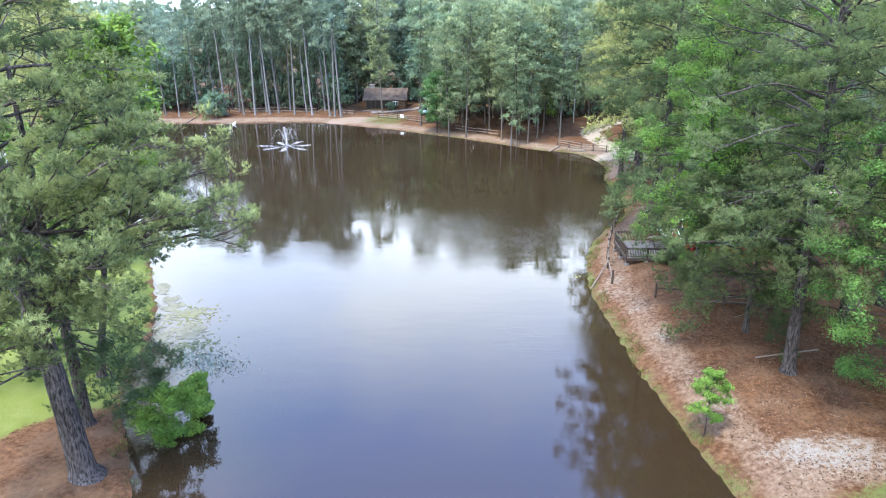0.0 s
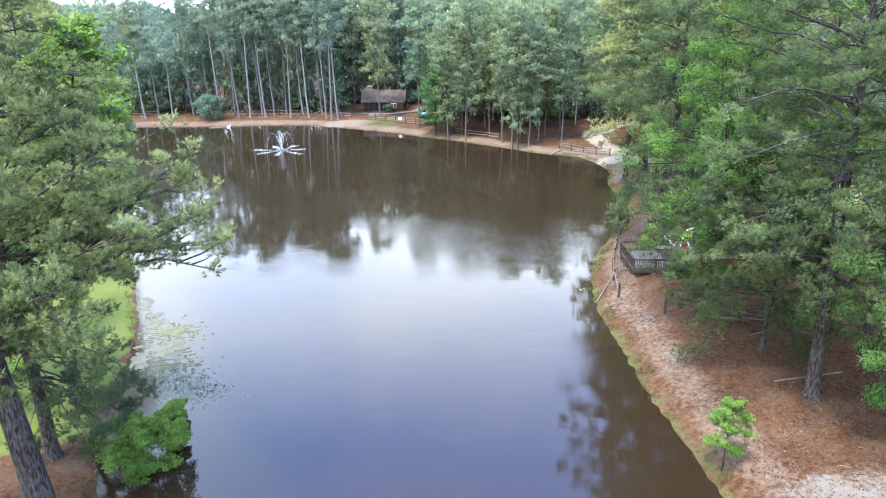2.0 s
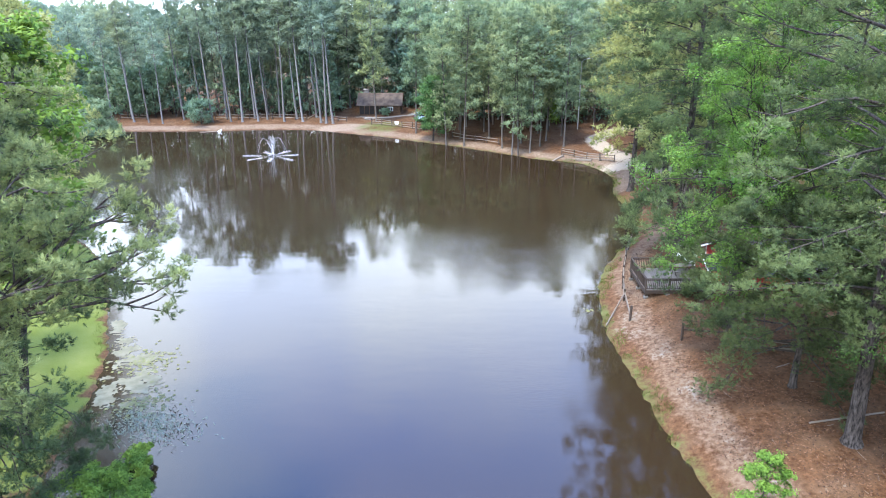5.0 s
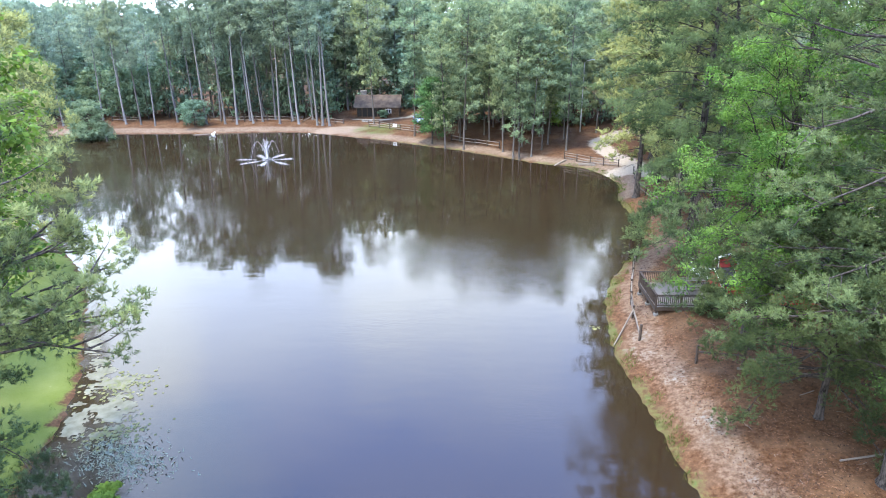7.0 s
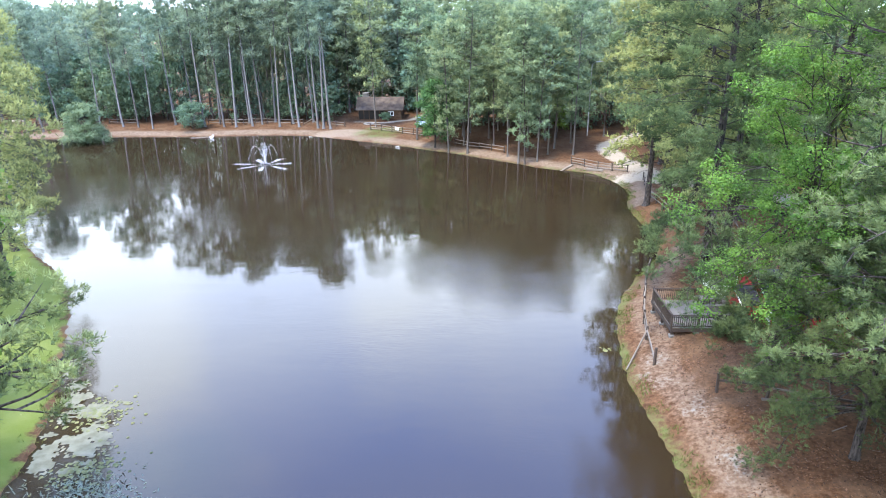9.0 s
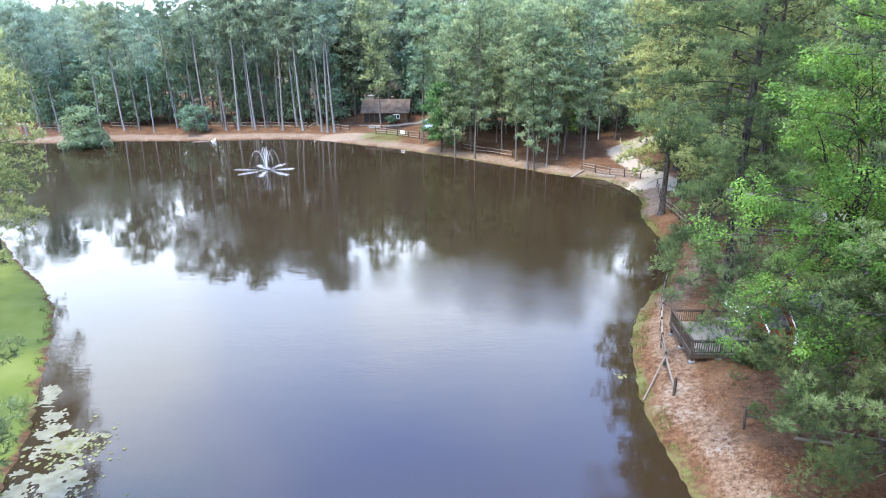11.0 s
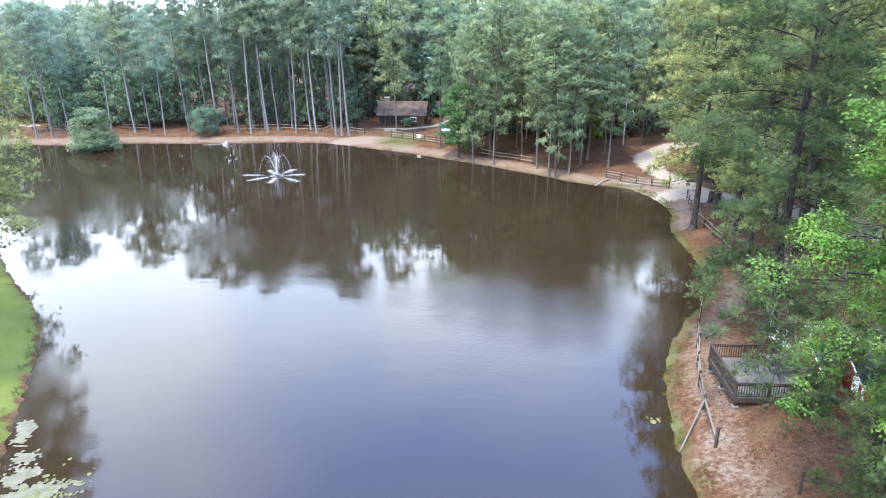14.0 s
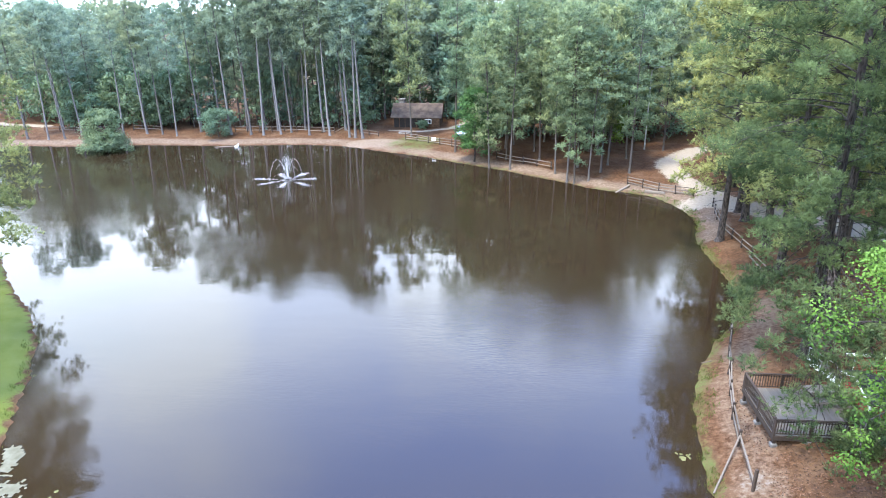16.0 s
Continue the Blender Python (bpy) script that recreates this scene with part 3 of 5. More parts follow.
# ---- trees that stand close to the way ----
def aim(x, y, targets, z, droop, span=4.5, fall=0.85):
    """Limbs that leave a trunk at x, y over a span of heights from z and end at the targets."""
    g, out = height_at(x, y), []
    for i, (tx, ty, tz) in enumerate(targets):
        ln = math.hypot(tx - x, ty - y)
        z0 = z + span * ((i * 0.618) % 1)
        out.append((z0, math.atan2(ty - y, tx - x), ln, (tz - g - z0) / ln + droop * fall))
    return out


RNG = np.random.default_rng(11)
LOBE = [(-8.4, 28.0, 15.6), (-8.0, 28.8, 14.0), (-9.2, 26.8, 16.6), (-10.2, 29.2, 17.6), (-9.4, 30.2, 14.4), (-10.8, 26.2, 15.0), (-11.6, 28.0, 18.2), (-12.4, 30.0, 16.6), (-9.8, 27.6, 13.0),
        (-12.8, 26.4, 17.2), (-11.4, 31.0, 13.4), (-13.4, 28.4, 15.4), (-10.4, 28.6, 16.4), (-8.9, 29.4, 16.6), (-11.0, 25.4, 13.2),
        (-8.6, 27.2, 14.6), (-9.6, 28.4, 17.4), (-9.0, 30.4, 15.6), (-10.0, 26.6, 14.0), (-11.2, 29.6, 15.6), (-12.2, 27.4, 16.6), (-13.6, 25.6, 14.2), (-14.4, 27.0, 16.4)]
HIGH = [(-14.6, 27.0, 20.0), (-15.4, 29.0, 21.5), (-16.0, 25.6, 19.0), (-14.2, 29.4, 18.4), (-16.6, 30.6, 20.4), (-15.2, 25.0, 17.0), (-16.8, 24.4, 16.0), (-17.2, 25.2, 21.6), (-18.6, 24.2, 18.4), (-20.4, 24.6, 17.0)]
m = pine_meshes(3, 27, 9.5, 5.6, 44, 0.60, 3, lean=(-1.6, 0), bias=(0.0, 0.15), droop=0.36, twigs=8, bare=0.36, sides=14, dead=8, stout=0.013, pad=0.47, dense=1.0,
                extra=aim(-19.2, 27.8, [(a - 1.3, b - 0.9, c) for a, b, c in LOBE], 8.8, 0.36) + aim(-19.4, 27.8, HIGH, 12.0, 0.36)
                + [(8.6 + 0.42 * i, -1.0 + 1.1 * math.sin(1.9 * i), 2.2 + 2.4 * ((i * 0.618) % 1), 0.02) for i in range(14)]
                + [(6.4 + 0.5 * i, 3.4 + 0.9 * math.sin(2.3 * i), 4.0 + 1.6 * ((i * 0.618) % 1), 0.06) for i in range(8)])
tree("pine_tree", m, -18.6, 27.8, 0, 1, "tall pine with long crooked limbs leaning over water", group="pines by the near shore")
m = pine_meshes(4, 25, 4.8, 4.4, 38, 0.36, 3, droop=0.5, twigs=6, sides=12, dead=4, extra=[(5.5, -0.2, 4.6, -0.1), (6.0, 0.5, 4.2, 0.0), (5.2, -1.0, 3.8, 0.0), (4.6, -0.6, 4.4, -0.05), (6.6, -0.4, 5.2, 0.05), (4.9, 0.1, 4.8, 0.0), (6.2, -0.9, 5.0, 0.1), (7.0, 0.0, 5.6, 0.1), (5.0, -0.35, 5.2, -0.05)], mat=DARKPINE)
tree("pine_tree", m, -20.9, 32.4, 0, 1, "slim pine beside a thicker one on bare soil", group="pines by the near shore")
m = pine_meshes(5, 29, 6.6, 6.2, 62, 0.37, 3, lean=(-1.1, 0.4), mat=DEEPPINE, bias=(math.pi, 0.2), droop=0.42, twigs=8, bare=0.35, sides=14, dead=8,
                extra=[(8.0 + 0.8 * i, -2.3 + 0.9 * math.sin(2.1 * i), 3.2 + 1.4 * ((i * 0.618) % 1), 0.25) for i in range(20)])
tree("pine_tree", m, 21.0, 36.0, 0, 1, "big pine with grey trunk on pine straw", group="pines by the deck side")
FULL = [(18.2, 46.2, 6.6), (18.6, 46.4, 5.0), (19.6, 46.2, 4.4), (20.6, 46.4, 4.6), (21.6, 46.6, 5.0), (18.8, 45.0, 7.0), (20.0, 45.0, 6.2), (21.6, 45.4, 7.0)]
for i in range(44):          # a full crown that leans out to the south-west of its trunk
    w = 1 - (i + 0.5) / 22
    a, r = 2.399 * i, math.sqrt(1 - w * w)
    FULL.append((18.2 + 5.0 * r * math.cos(a), 44.0 + 3.8 * r * math.sin(a), 14.5 + 8.0 * w))
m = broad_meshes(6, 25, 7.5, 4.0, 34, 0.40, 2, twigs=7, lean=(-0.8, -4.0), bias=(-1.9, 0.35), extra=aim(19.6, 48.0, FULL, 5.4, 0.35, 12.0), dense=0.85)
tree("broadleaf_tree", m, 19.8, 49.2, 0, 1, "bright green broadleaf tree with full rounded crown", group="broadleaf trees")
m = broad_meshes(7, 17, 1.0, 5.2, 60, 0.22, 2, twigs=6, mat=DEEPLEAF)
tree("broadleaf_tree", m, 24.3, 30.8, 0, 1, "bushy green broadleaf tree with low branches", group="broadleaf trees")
OVER = [(18.7, 53.9, 5.0), (19.2, 53.5, 4.0), (19.8, 53.7, 3.6), (19.6, 54.7, 4.8), (20.4, 54.5, 4.4), (20.9, 55.4, 5.0), (20.2, 56.4, 5.6), (17.4, 61.6, 5.0), (16.6, 63.2, 4.8), (16.8, 64.6, 5.2), (17.4, 66.2, 4.6), (18.2, 62.4, 5.6), (17.8, 68.0, 4.6)]
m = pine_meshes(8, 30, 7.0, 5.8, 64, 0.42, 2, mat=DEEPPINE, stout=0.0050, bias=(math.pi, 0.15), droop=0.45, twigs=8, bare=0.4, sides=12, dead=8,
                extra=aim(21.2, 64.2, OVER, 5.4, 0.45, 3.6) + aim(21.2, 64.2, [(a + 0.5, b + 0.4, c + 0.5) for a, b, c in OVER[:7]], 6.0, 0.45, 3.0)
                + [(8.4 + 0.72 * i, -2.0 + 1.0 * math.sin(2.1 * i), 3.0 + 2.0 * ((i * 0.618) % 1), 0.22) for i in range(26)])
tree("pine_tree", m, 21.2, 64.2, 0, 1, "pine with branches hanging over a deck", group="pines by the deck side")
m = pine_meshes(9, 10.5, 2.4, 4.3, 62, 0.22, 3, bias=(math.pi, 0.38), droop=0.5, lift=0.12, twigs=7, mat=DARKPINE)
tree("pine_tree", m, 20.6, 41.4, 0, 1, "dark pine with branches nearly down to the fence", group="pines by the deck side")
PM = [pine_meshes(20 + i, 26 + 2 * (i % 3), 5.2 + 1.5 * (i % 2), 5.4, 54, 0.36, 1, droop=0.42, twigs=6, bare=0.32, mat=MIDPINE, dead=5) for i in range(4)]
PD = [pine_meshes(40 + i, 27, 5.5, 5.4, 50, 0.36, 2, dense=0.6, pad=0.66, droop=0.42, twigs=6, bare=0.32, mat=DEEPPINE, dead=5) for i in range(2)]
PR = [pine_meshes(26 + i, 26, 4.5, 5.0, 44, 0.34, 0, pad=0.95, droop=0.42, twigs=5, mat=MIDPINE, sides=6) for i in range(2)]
# those below y=30 are unseen, added for reflections and light
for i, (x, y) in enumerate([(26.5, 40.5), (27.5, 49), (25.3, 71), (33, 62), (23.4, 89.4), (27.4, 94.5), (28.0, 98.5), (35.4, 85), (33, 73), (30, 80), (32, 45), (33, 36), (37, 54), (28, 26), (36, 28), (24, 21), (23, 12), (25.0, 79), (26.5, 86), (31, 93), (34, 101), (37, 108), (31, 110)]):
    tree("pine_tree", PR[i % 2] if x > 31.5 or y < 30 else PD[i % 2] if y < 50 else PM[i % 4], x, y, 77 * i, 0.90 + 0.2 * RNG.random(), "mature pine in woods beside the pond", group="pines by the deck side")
m = broad_meshes(36, 21.5, 9.0, 3.0, 38, 0.26, 1, twigs=6, lean=(5.0, -1.5))
tree("broadleaf_tree", m, -22.6, 37.6, 0, 1, "tall light green tree leaning over the shore", group="broadleaf trees")
for i, (x, y) in enumerate([(-33.8, 57.5), (-47.8, 78.5), (-37.2, 65.6), (-42.5, 74.6)]):
    tree("pine_tree", PM[(i + 1) % 4], x, y, 130 * i, 0.86, "mature pine on the lawn bank", group="pines by the near shore")
m2 = [broad_meshes(30 + i, 14 + 3 * i, 2.5, 4.2, 34, 0.2, 1, twigs=6) for i in range(2)]
for i, (x, y) in enumerate([(-27, 37), (-31, 44), (32, 56), (31, 88), (36, 66)]):
    tree("broadleaf_tree", m2[i % 2], x, y, 50 * i, 0.8 + 0.2 * RNG.random(), "green broadleaf tree among pines", group="broadleaf trees")
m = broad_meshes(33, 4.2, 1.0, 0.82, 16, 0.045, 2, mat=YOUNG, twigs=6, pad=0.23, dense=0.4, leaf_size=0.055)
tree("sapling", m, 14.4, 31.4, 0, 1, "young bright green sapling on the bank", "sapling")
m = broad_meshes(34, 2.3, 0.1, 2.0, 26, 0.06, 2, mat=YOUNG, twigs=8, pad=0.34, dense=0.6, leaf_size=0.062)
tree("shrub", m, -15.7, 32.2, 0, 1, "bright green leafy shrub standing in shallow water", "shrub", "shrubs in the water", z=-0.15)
m = broad_meshes(35, 0.9, 0.05, 0.55, 10, 0.02, 2, mat=YOUNG, twigs=4, pad=0.2, dense=0.5)
for x, y, sz in ((-15.9, 36.3, 1.1), (-14.8, 33.9, 0.9), (-15.2, 35.2, 0.7)):
    tree("shrub", m, x, y, 40 * x, sz, "small green shrub clump in shallow water", "shrub", "shrubs in the water", z=-0.08)

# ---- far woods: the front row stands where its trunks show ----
PF = [pine_meshes(50 + i, 24.5, 5.5 + 1.6 * (i % 4), 3.3, 40, 0.19, 0, lean=((-1.4, 0.5, -0.4, 1.3, -0.9, 0.2, -1.8, 0.8)[i], 0), bark=BARK_MID, mat=HAZEPINE, twigs=5, sides=6, dead=6) for i in range(6)]
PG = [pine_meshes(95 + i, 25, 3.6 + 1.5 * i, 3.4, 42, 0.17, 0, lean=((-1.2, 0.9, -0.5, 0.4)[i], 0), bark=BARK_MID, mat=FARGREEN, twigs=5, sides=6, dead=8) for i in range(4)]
PB = [pine_meshes(60 + i, 25, 6.5, 3.8, 22, 0.22, -1, bark=BARK_PALE, mat=HAZEPINE, twigs=4, sides=5) for i in range(3)]
BF = [broad_meshes(70 + i, 6 + 2.5 * i, 0.4, 3.2, 22, 0.12, -1, mat=SHRUB, twigs=4, sides=5) for i in range(4)]
FRONT = [(-84, 138), (-80, 138), (-77, 138.2), (-75.5, 141), (-68, 142), (-64, 143), (-61, 143), (-57.5, 141.4), (-48, 143.3), (-44.3, 143.4),
         (-41.8, 143), (-38.7, 143.5), (-37.2, 145), (-33.4, 143.5), (-29.6, 143.6), (-25.6, 142), (-24.4, 141.4), (-23, 141), (-14.4, 142), (-5.8, 130.6),
         (-0.2, 122.4), (2.9, 121), (9.2, 117.8), (10.6, 114.6), (11.5, 113.8), (13.4, 114), (20.4, 126)]
PS = [pine_meshes(90 + i, 26, 12.0 + 1.8 * i, 2.8, 28, 0.20, 0, lean=((-1.5, 0.6, -0.8)[i], 0), bark=BARK_PALE, mat=HAZEPINE, twigs=5, sides=6, dead=8) for i in range(3)]
FRONT += [(-82.2, 146.0), (-66.0, 146.4), (-54.2, 144.4), (-51.6, 147.6), (-46.2, 146.8), (-43.0, 148.0), (-40.2, 146.6), (-35.2, 147.4), (-31.4, 146.4), (-27.6, 147.8), (-56.0, 148.6)]
taken = list(FRONT)
for i, (x, y) in enumerate(FRONT):
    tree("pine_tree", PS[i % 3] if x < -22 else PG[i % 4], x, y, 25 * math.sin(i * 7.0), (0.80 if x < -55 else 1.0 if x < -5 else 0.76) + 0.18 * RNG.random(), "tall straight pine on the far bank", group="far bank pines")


def blocked(x, y, gap):
    p = np.array([[x, y]], float)
    if shore_distance(p)[0] < 3.5 or min(near_line(p, r)[0] for r in ROAD) < 3.6:
        return True
    if -24 < x < -5 and 136 < y < 160 or 20 < x < 33 and 52 < y < 68:
        return True
    return any((x - a) ** 2 + (y - b) ** 2 < gap * gap for a, b in taken)


def scatter(count, x0, x1, y0, y1, gap):
    got = []
    for _ in range(count * 30):
        x, y = RNG.uniform(x0, x1), RNG.uniform(y0, y1)
        if not blocked(x, y, gap):
            taken.append((x, y))
            got.append((x, y))
            if len(got) >= count:
                break
    return got


for i, (x, y) in enumerate(scatter(26, -4, 22, 116, 142, 2.6) + scatter(12, -26, -4, 160.5, 172, 3.0) + scatter(84, -58, 60, 143, 178, 3.4) + scatter(24, -112, -58, 150, 174, 4.0) + scatter(34, 24, 62, 96, 145, 3.8) + scatter(24, 34, 64, 20, 96, 4.2) + scatter(16, -125, -92, 90, 142, 4.5)):
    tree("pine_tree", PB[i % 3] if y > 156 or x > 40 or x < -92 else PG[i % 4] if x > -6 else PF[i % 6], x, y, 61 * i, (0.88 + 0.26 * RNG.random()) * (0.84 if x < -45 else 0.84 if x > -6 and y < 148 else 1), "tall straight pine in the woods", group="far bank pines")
taken += [(19.6, 137.5), (22.5, 141.5), (28.0, 143.0), (31.5, 146.0), (36.0, 148.5), (26.0, 148.0)]
for i, (x, y) in enumerate(taken[-6:]):
    tree("pine_tree", PF[i % 6], x, y, 90 * i, 0.95, "tall straight pine in the woods", group="far bank pines")
for i, (x, y) in enumerate([(24.0, 139.0), (29.6, 140.4), (34.0, 144.5), (20.5, 145.0), (40.0, 147.5)] + scatter(40, -100, -25, 147.5, 155, 2.3) + scatter(14, -4, 24, 140, 150, 2.0) + scatter(22, -112, 50, 155, 168, 2.4) + scatter(16, -28, -2, 160.5, 167, 1.8) + scatter(14, 30, 60, 100, 140, 2.5)):
    tree("understory_tree", BF[i % 4], x, y, 47 * i, 0.7 + 0.5 * RNG.random(), "small leafy tree under the pines", group="understory trees")

m = broad_meshes(80, 6.4, 0.0, 2.9, 40, 0.12, 1, mat=SHRUB, twigs=6, extra=[(0.4 + 0.5 * (i % 6), 0.7 * i, 3.9 - 0.33 * (i % 6), 0.42) for i in range(30)])
tree("bush", m, -65, 130.8, 0, 1, "large grey-green bush leaning out over the water", "bush", z=-0.2)
m = broad_meshes(81, 4.2, 0.3, 2.6, 24, 0.1, 1, mat=SHRUB, twigs=5)
tree("bush", m, -49.5, 141, 0, 1, "round green bush on the far bank", "bush")
m = broad_meshes(82, 10.5, 1.4, 2.7, 56, 0.14, 1, mat=DEEPGREEN, twigs=6)
tree("broadleaf_tree", m, -2.5, 125.4, 0, 1, "small dense green tree at the water's edge", group="broadleaf trees")

m = broad_meshes(84, 17.0, 1.5, 3.0, 46, 0.16, 0, mat=LEAF, twigs=6)
tree("broadleaf_tree", m, 18.6, 130.5, 0, 1, "bright green broadleaf tree behind pine trunks", group="broadleaf trees")
m = pine_meshes(85, 2.4, 0.1, 1.15, 20, 0.05, 2, droop=0.3, twigs=5, mat=PINE, pad=0.3, dense=0.6)
tree("pine_sapling", m, 19.4, 53.9, 0, 0.75, "bushy young pine before the deck railing", "sapling")

# ---- woods beyond, one mass ----
rng = np.random.default_rng(5)
mass, tints, o = [], [], 0
for _ in range(170):
    if rng.random() < 0.72:
        x, y = rng.uniform(-190, 130), rng.uniform(176, 250)
    else:
        x, y = rng.uniform(60, 120), rng.uniform(10, 180)
    h = rng.uniform(20, 29) if x > -55 else rng.uniform(20, 24)
    n = 66
    a, r = rng.random(n) * 6.283, 3.4 * np.sqrt(rng.random(n))
    zz = h * (0.12 + 0.88 * rng.random(n) ** 0.7)
    r = r * np.clip((1.08 - zz / h) * 3.0, 0.2, 1)
    p = np.stack([x + r * np.cos(a), y + r * np.sin(a), zz + 0.8], 1)
    v, f, tt = needle_tufts(rng, p, rng.normal(size=(n, 3)) + np.array([0, 0, 0.6]), rng.uniform(1.4, 2.3, n), np.clip(rng.normal(0.4, 0.2, n), 0, 1), 8, 0.22, 0.5)
    mass.append((v, f))
    tints.append(tt)
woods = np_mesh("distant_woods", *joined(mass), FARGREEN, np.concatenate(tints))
tagged(new("distant_woods", woods), "dense green pine woods beyond the far bank", "woods", kind="stuff")


# ---- split-rail fences ----
def fence(points, rails=2, height=1.1, gap=2.6, label="weathered split-rail wooden fence on the bank", seed=1, group="split-rail fences", mat=None):
    rng = np.random.default_rng(seed)
    f = new("rail_fence")
    tagged(f, label, "fence", group)
    pts = np.array(points, float)
    seg = np.hypot(*np.diff(pts, axis=0).T)
    total = seg.sum()
    along = np.concatenate([[0], np.cumsum(seg)])
    count = max(1, round(total / gap))
    spots = [(np.interp(s, along, pts[:, 0]), np.interp(s, along, pts[:, 1])) for s in np.linspace(0, total, count + 1)]
    f.location = (*spots[0], height_at(*spots[0]))
    base = Vector(f.location)
    tops = []
    for x, y in spots:
        b = Vector((x, y, height_at(x, y))) - base
        tip = b + Vector((rng.normal(0, 0.04), rng.normal(0, 0.04), height * rng.uniform(0.95, 1.06)))
        part("post", beam(b + Vector((0, 0, -0.15)), tip, 0.13, 0.15, DARKWOOD, 0.02), f)
        tops.append((b, tip))
    for (b0, t0), (b1, t1) in zip(tops[:-1], tops[1:]):
        for r in range(rails):
            h = (r + 0.75) / (rails + 0.15)
            ends = [b.lerp(t, min(0.95, h + rng.normal(0, 0.03))) for b, t in ((b0, t0), (b1, t1))]
            d = (ends[1] - ends[0]).normalized() * 0.1
            part("rail", beam(ends[0] - d, ends[1] + d, 0.075, rng.uniform(0.10, 0.13), mat or RAILWOOD, 0.02), f)
    return f


fence([(18.6, 70.5), (17.9, 68.3), (16.2, 63.4), (15.0, 58.9), (14.3, 55.6)], 2, 1.1, 2.4, "leaning split-rail fence between deck and water", 3)
fence([(16.3, 47.9), (18.7, 46.8)], 1, 1.25, 2.6, "broken split-rail fence with fallen rails on straw", 4, mat=DARKWOOD)
fence([(20.6, 45.4), (25.2, 43.3), (31, 41)], 2, 1.2, 2.6, "grey split-rail fence under the pines", 5, mat=DARKWOOD)
fence([(-67.8, 145.2), (-62.3, 145.2)], 2, 1.2, 2.4, seed=6)
fence([(-48.0, 145.3), (-40, 145.2), (-29.2, 145.6)], 2, 1.25, 2.4, "long split-rail fence along the far bank", 7)
fence([(-84, 143), (-70, 145)], 2, 1.1, 2.8, seed=14)
fence([(-24.0, 143.6), (-20.4, 142.2)], 2, 1.1, 1.9, seed=8)
fence([(-15.0, 139.0), (-9.7, 135.9), (-4.6, 132.7)], 3, 1.25, 2.4, "three-rail wooden fence carrying a small white sign", 9)
fence([(0.9, 125.8), (8.8, 119.9)], 2, 1.15, 2.5, seed=10)
fence([(18.3, 112.2), (22.2, 108.6), (25.2, 106.2)], 3, 1.15, 2.5, "wooden rail fence beside a sandy drive", 11)
fence([(26.2, 101.5), (25.2, 96.5), (24.3, 91.0), (24.6, 84.0)], 2, 1.1, 2.6, "rail fence beside the cove", 12)


def loose(name, a, b, w, h, label, mat=None, category="rail", group="fallen rails"):
    za, zb = height_at(*a[:2]) + a[2], height_at(*b[:2]) + b[2]
    ob = new(name, beam((0, 0, 0), (b[0] - a[0], b[1] - a[1], zb - za), w, h, mat or RAILWOOD, 0.02))
    ob.location = (a[0], a[1], za)
    return tagged(ob, label, category, group)


e = new("fence_post", beam((0, 0, -0.15), (0.03, 0.02, 1.25), 0.14, 0.16, DARKWOOD, 0.02))
e.location = (13.9, 52.1, height_at(13.9, 52.1))
tagged(e, "lone dark wooden fence post beside fallen rails", "post")
loose("fence_rail", (14.3, 55.5, 0.75), (13.95, 52.2, 0.35), 0.09, 0.13, "pale fence rail hanging from its post")
loose("fence_rail", (14.25, 55.4, 0.8), (12.3, 52.6, 0.06), 0.09, 0.13, "pale fence rail fallen towards the water")
loose("fence_rail", (18.3, 46.6, 0.10), (22.5, 44.9, 0.35), 0.10, 0.16, "grey fence rail fallen on pine straw")
loose("fence_rail", (19.0, 46.9, 0.5), (23.3, 45.2, 0.45), 0.09, 0.13, "grey fence rail fallen on pine straw")
loose("fallen_branch", (19.7, 37.7, 0.06), (24.0, 38.3, 0.10), 0.09, 0.09, "bare pale branch lying on pine straw", category="branch", group="fallen branches")
loose("fallen_branch", (20.6, 43.5, 0.05), (21.6, 43.9, 0.05), 0.06, 0.06, "short bare branch lying on pine straw", category="branch", group="fallen branches")
loose("fallen_branch", (14.6, 66.2, 0.04), (15.9, 65.6, 0.05), 0.06, 0.06, "short bare branch lying near the water", category="branch", group="fallen branches")
loose("fallen_branch", (-17.4, 31.0, 0.08), (-17.0, 33.2, 0.25), 0.10, 0.10, "crooked grey branch lying at the shore", category="branch", group="fallen branches")
loose("log", (15.4, 109.0, 0.15), (18.4, 111.2, 0.20), 0.28, 0.28, "pale log lying half in the water", category="log", group="shore logs")
loose("log", (20.0, 109.2, 0.15), (22.2, 107.9, 0.15), 0.30, 0.30, "pale log lying on the grassy bank", category="log", group="shore logs")
loose("fence_rail", (23.6, 82.0, 1.0), (24.2, 79.0, 0.1), 0.09, 0.14, "pale leaning fence rail beside the cove")
loose("fence_rail", (24.0, 82.2, 1.0), (24.7, 79.2, 0.1), 0.09, 0.14, "pale leaning fence rail beside the cove")
loose("fence_rail", (-29.0, 145.5, 0.3), (-27.2, 144.2, 1.3), 0.10, 0.15, "leaning timber at a fence end")
loose("fence_rail", (-27.2, 144.2, 1.3), (-25.2, 143.2, 0.1), 0.10, 0.15, "leaning timber at a fence end")

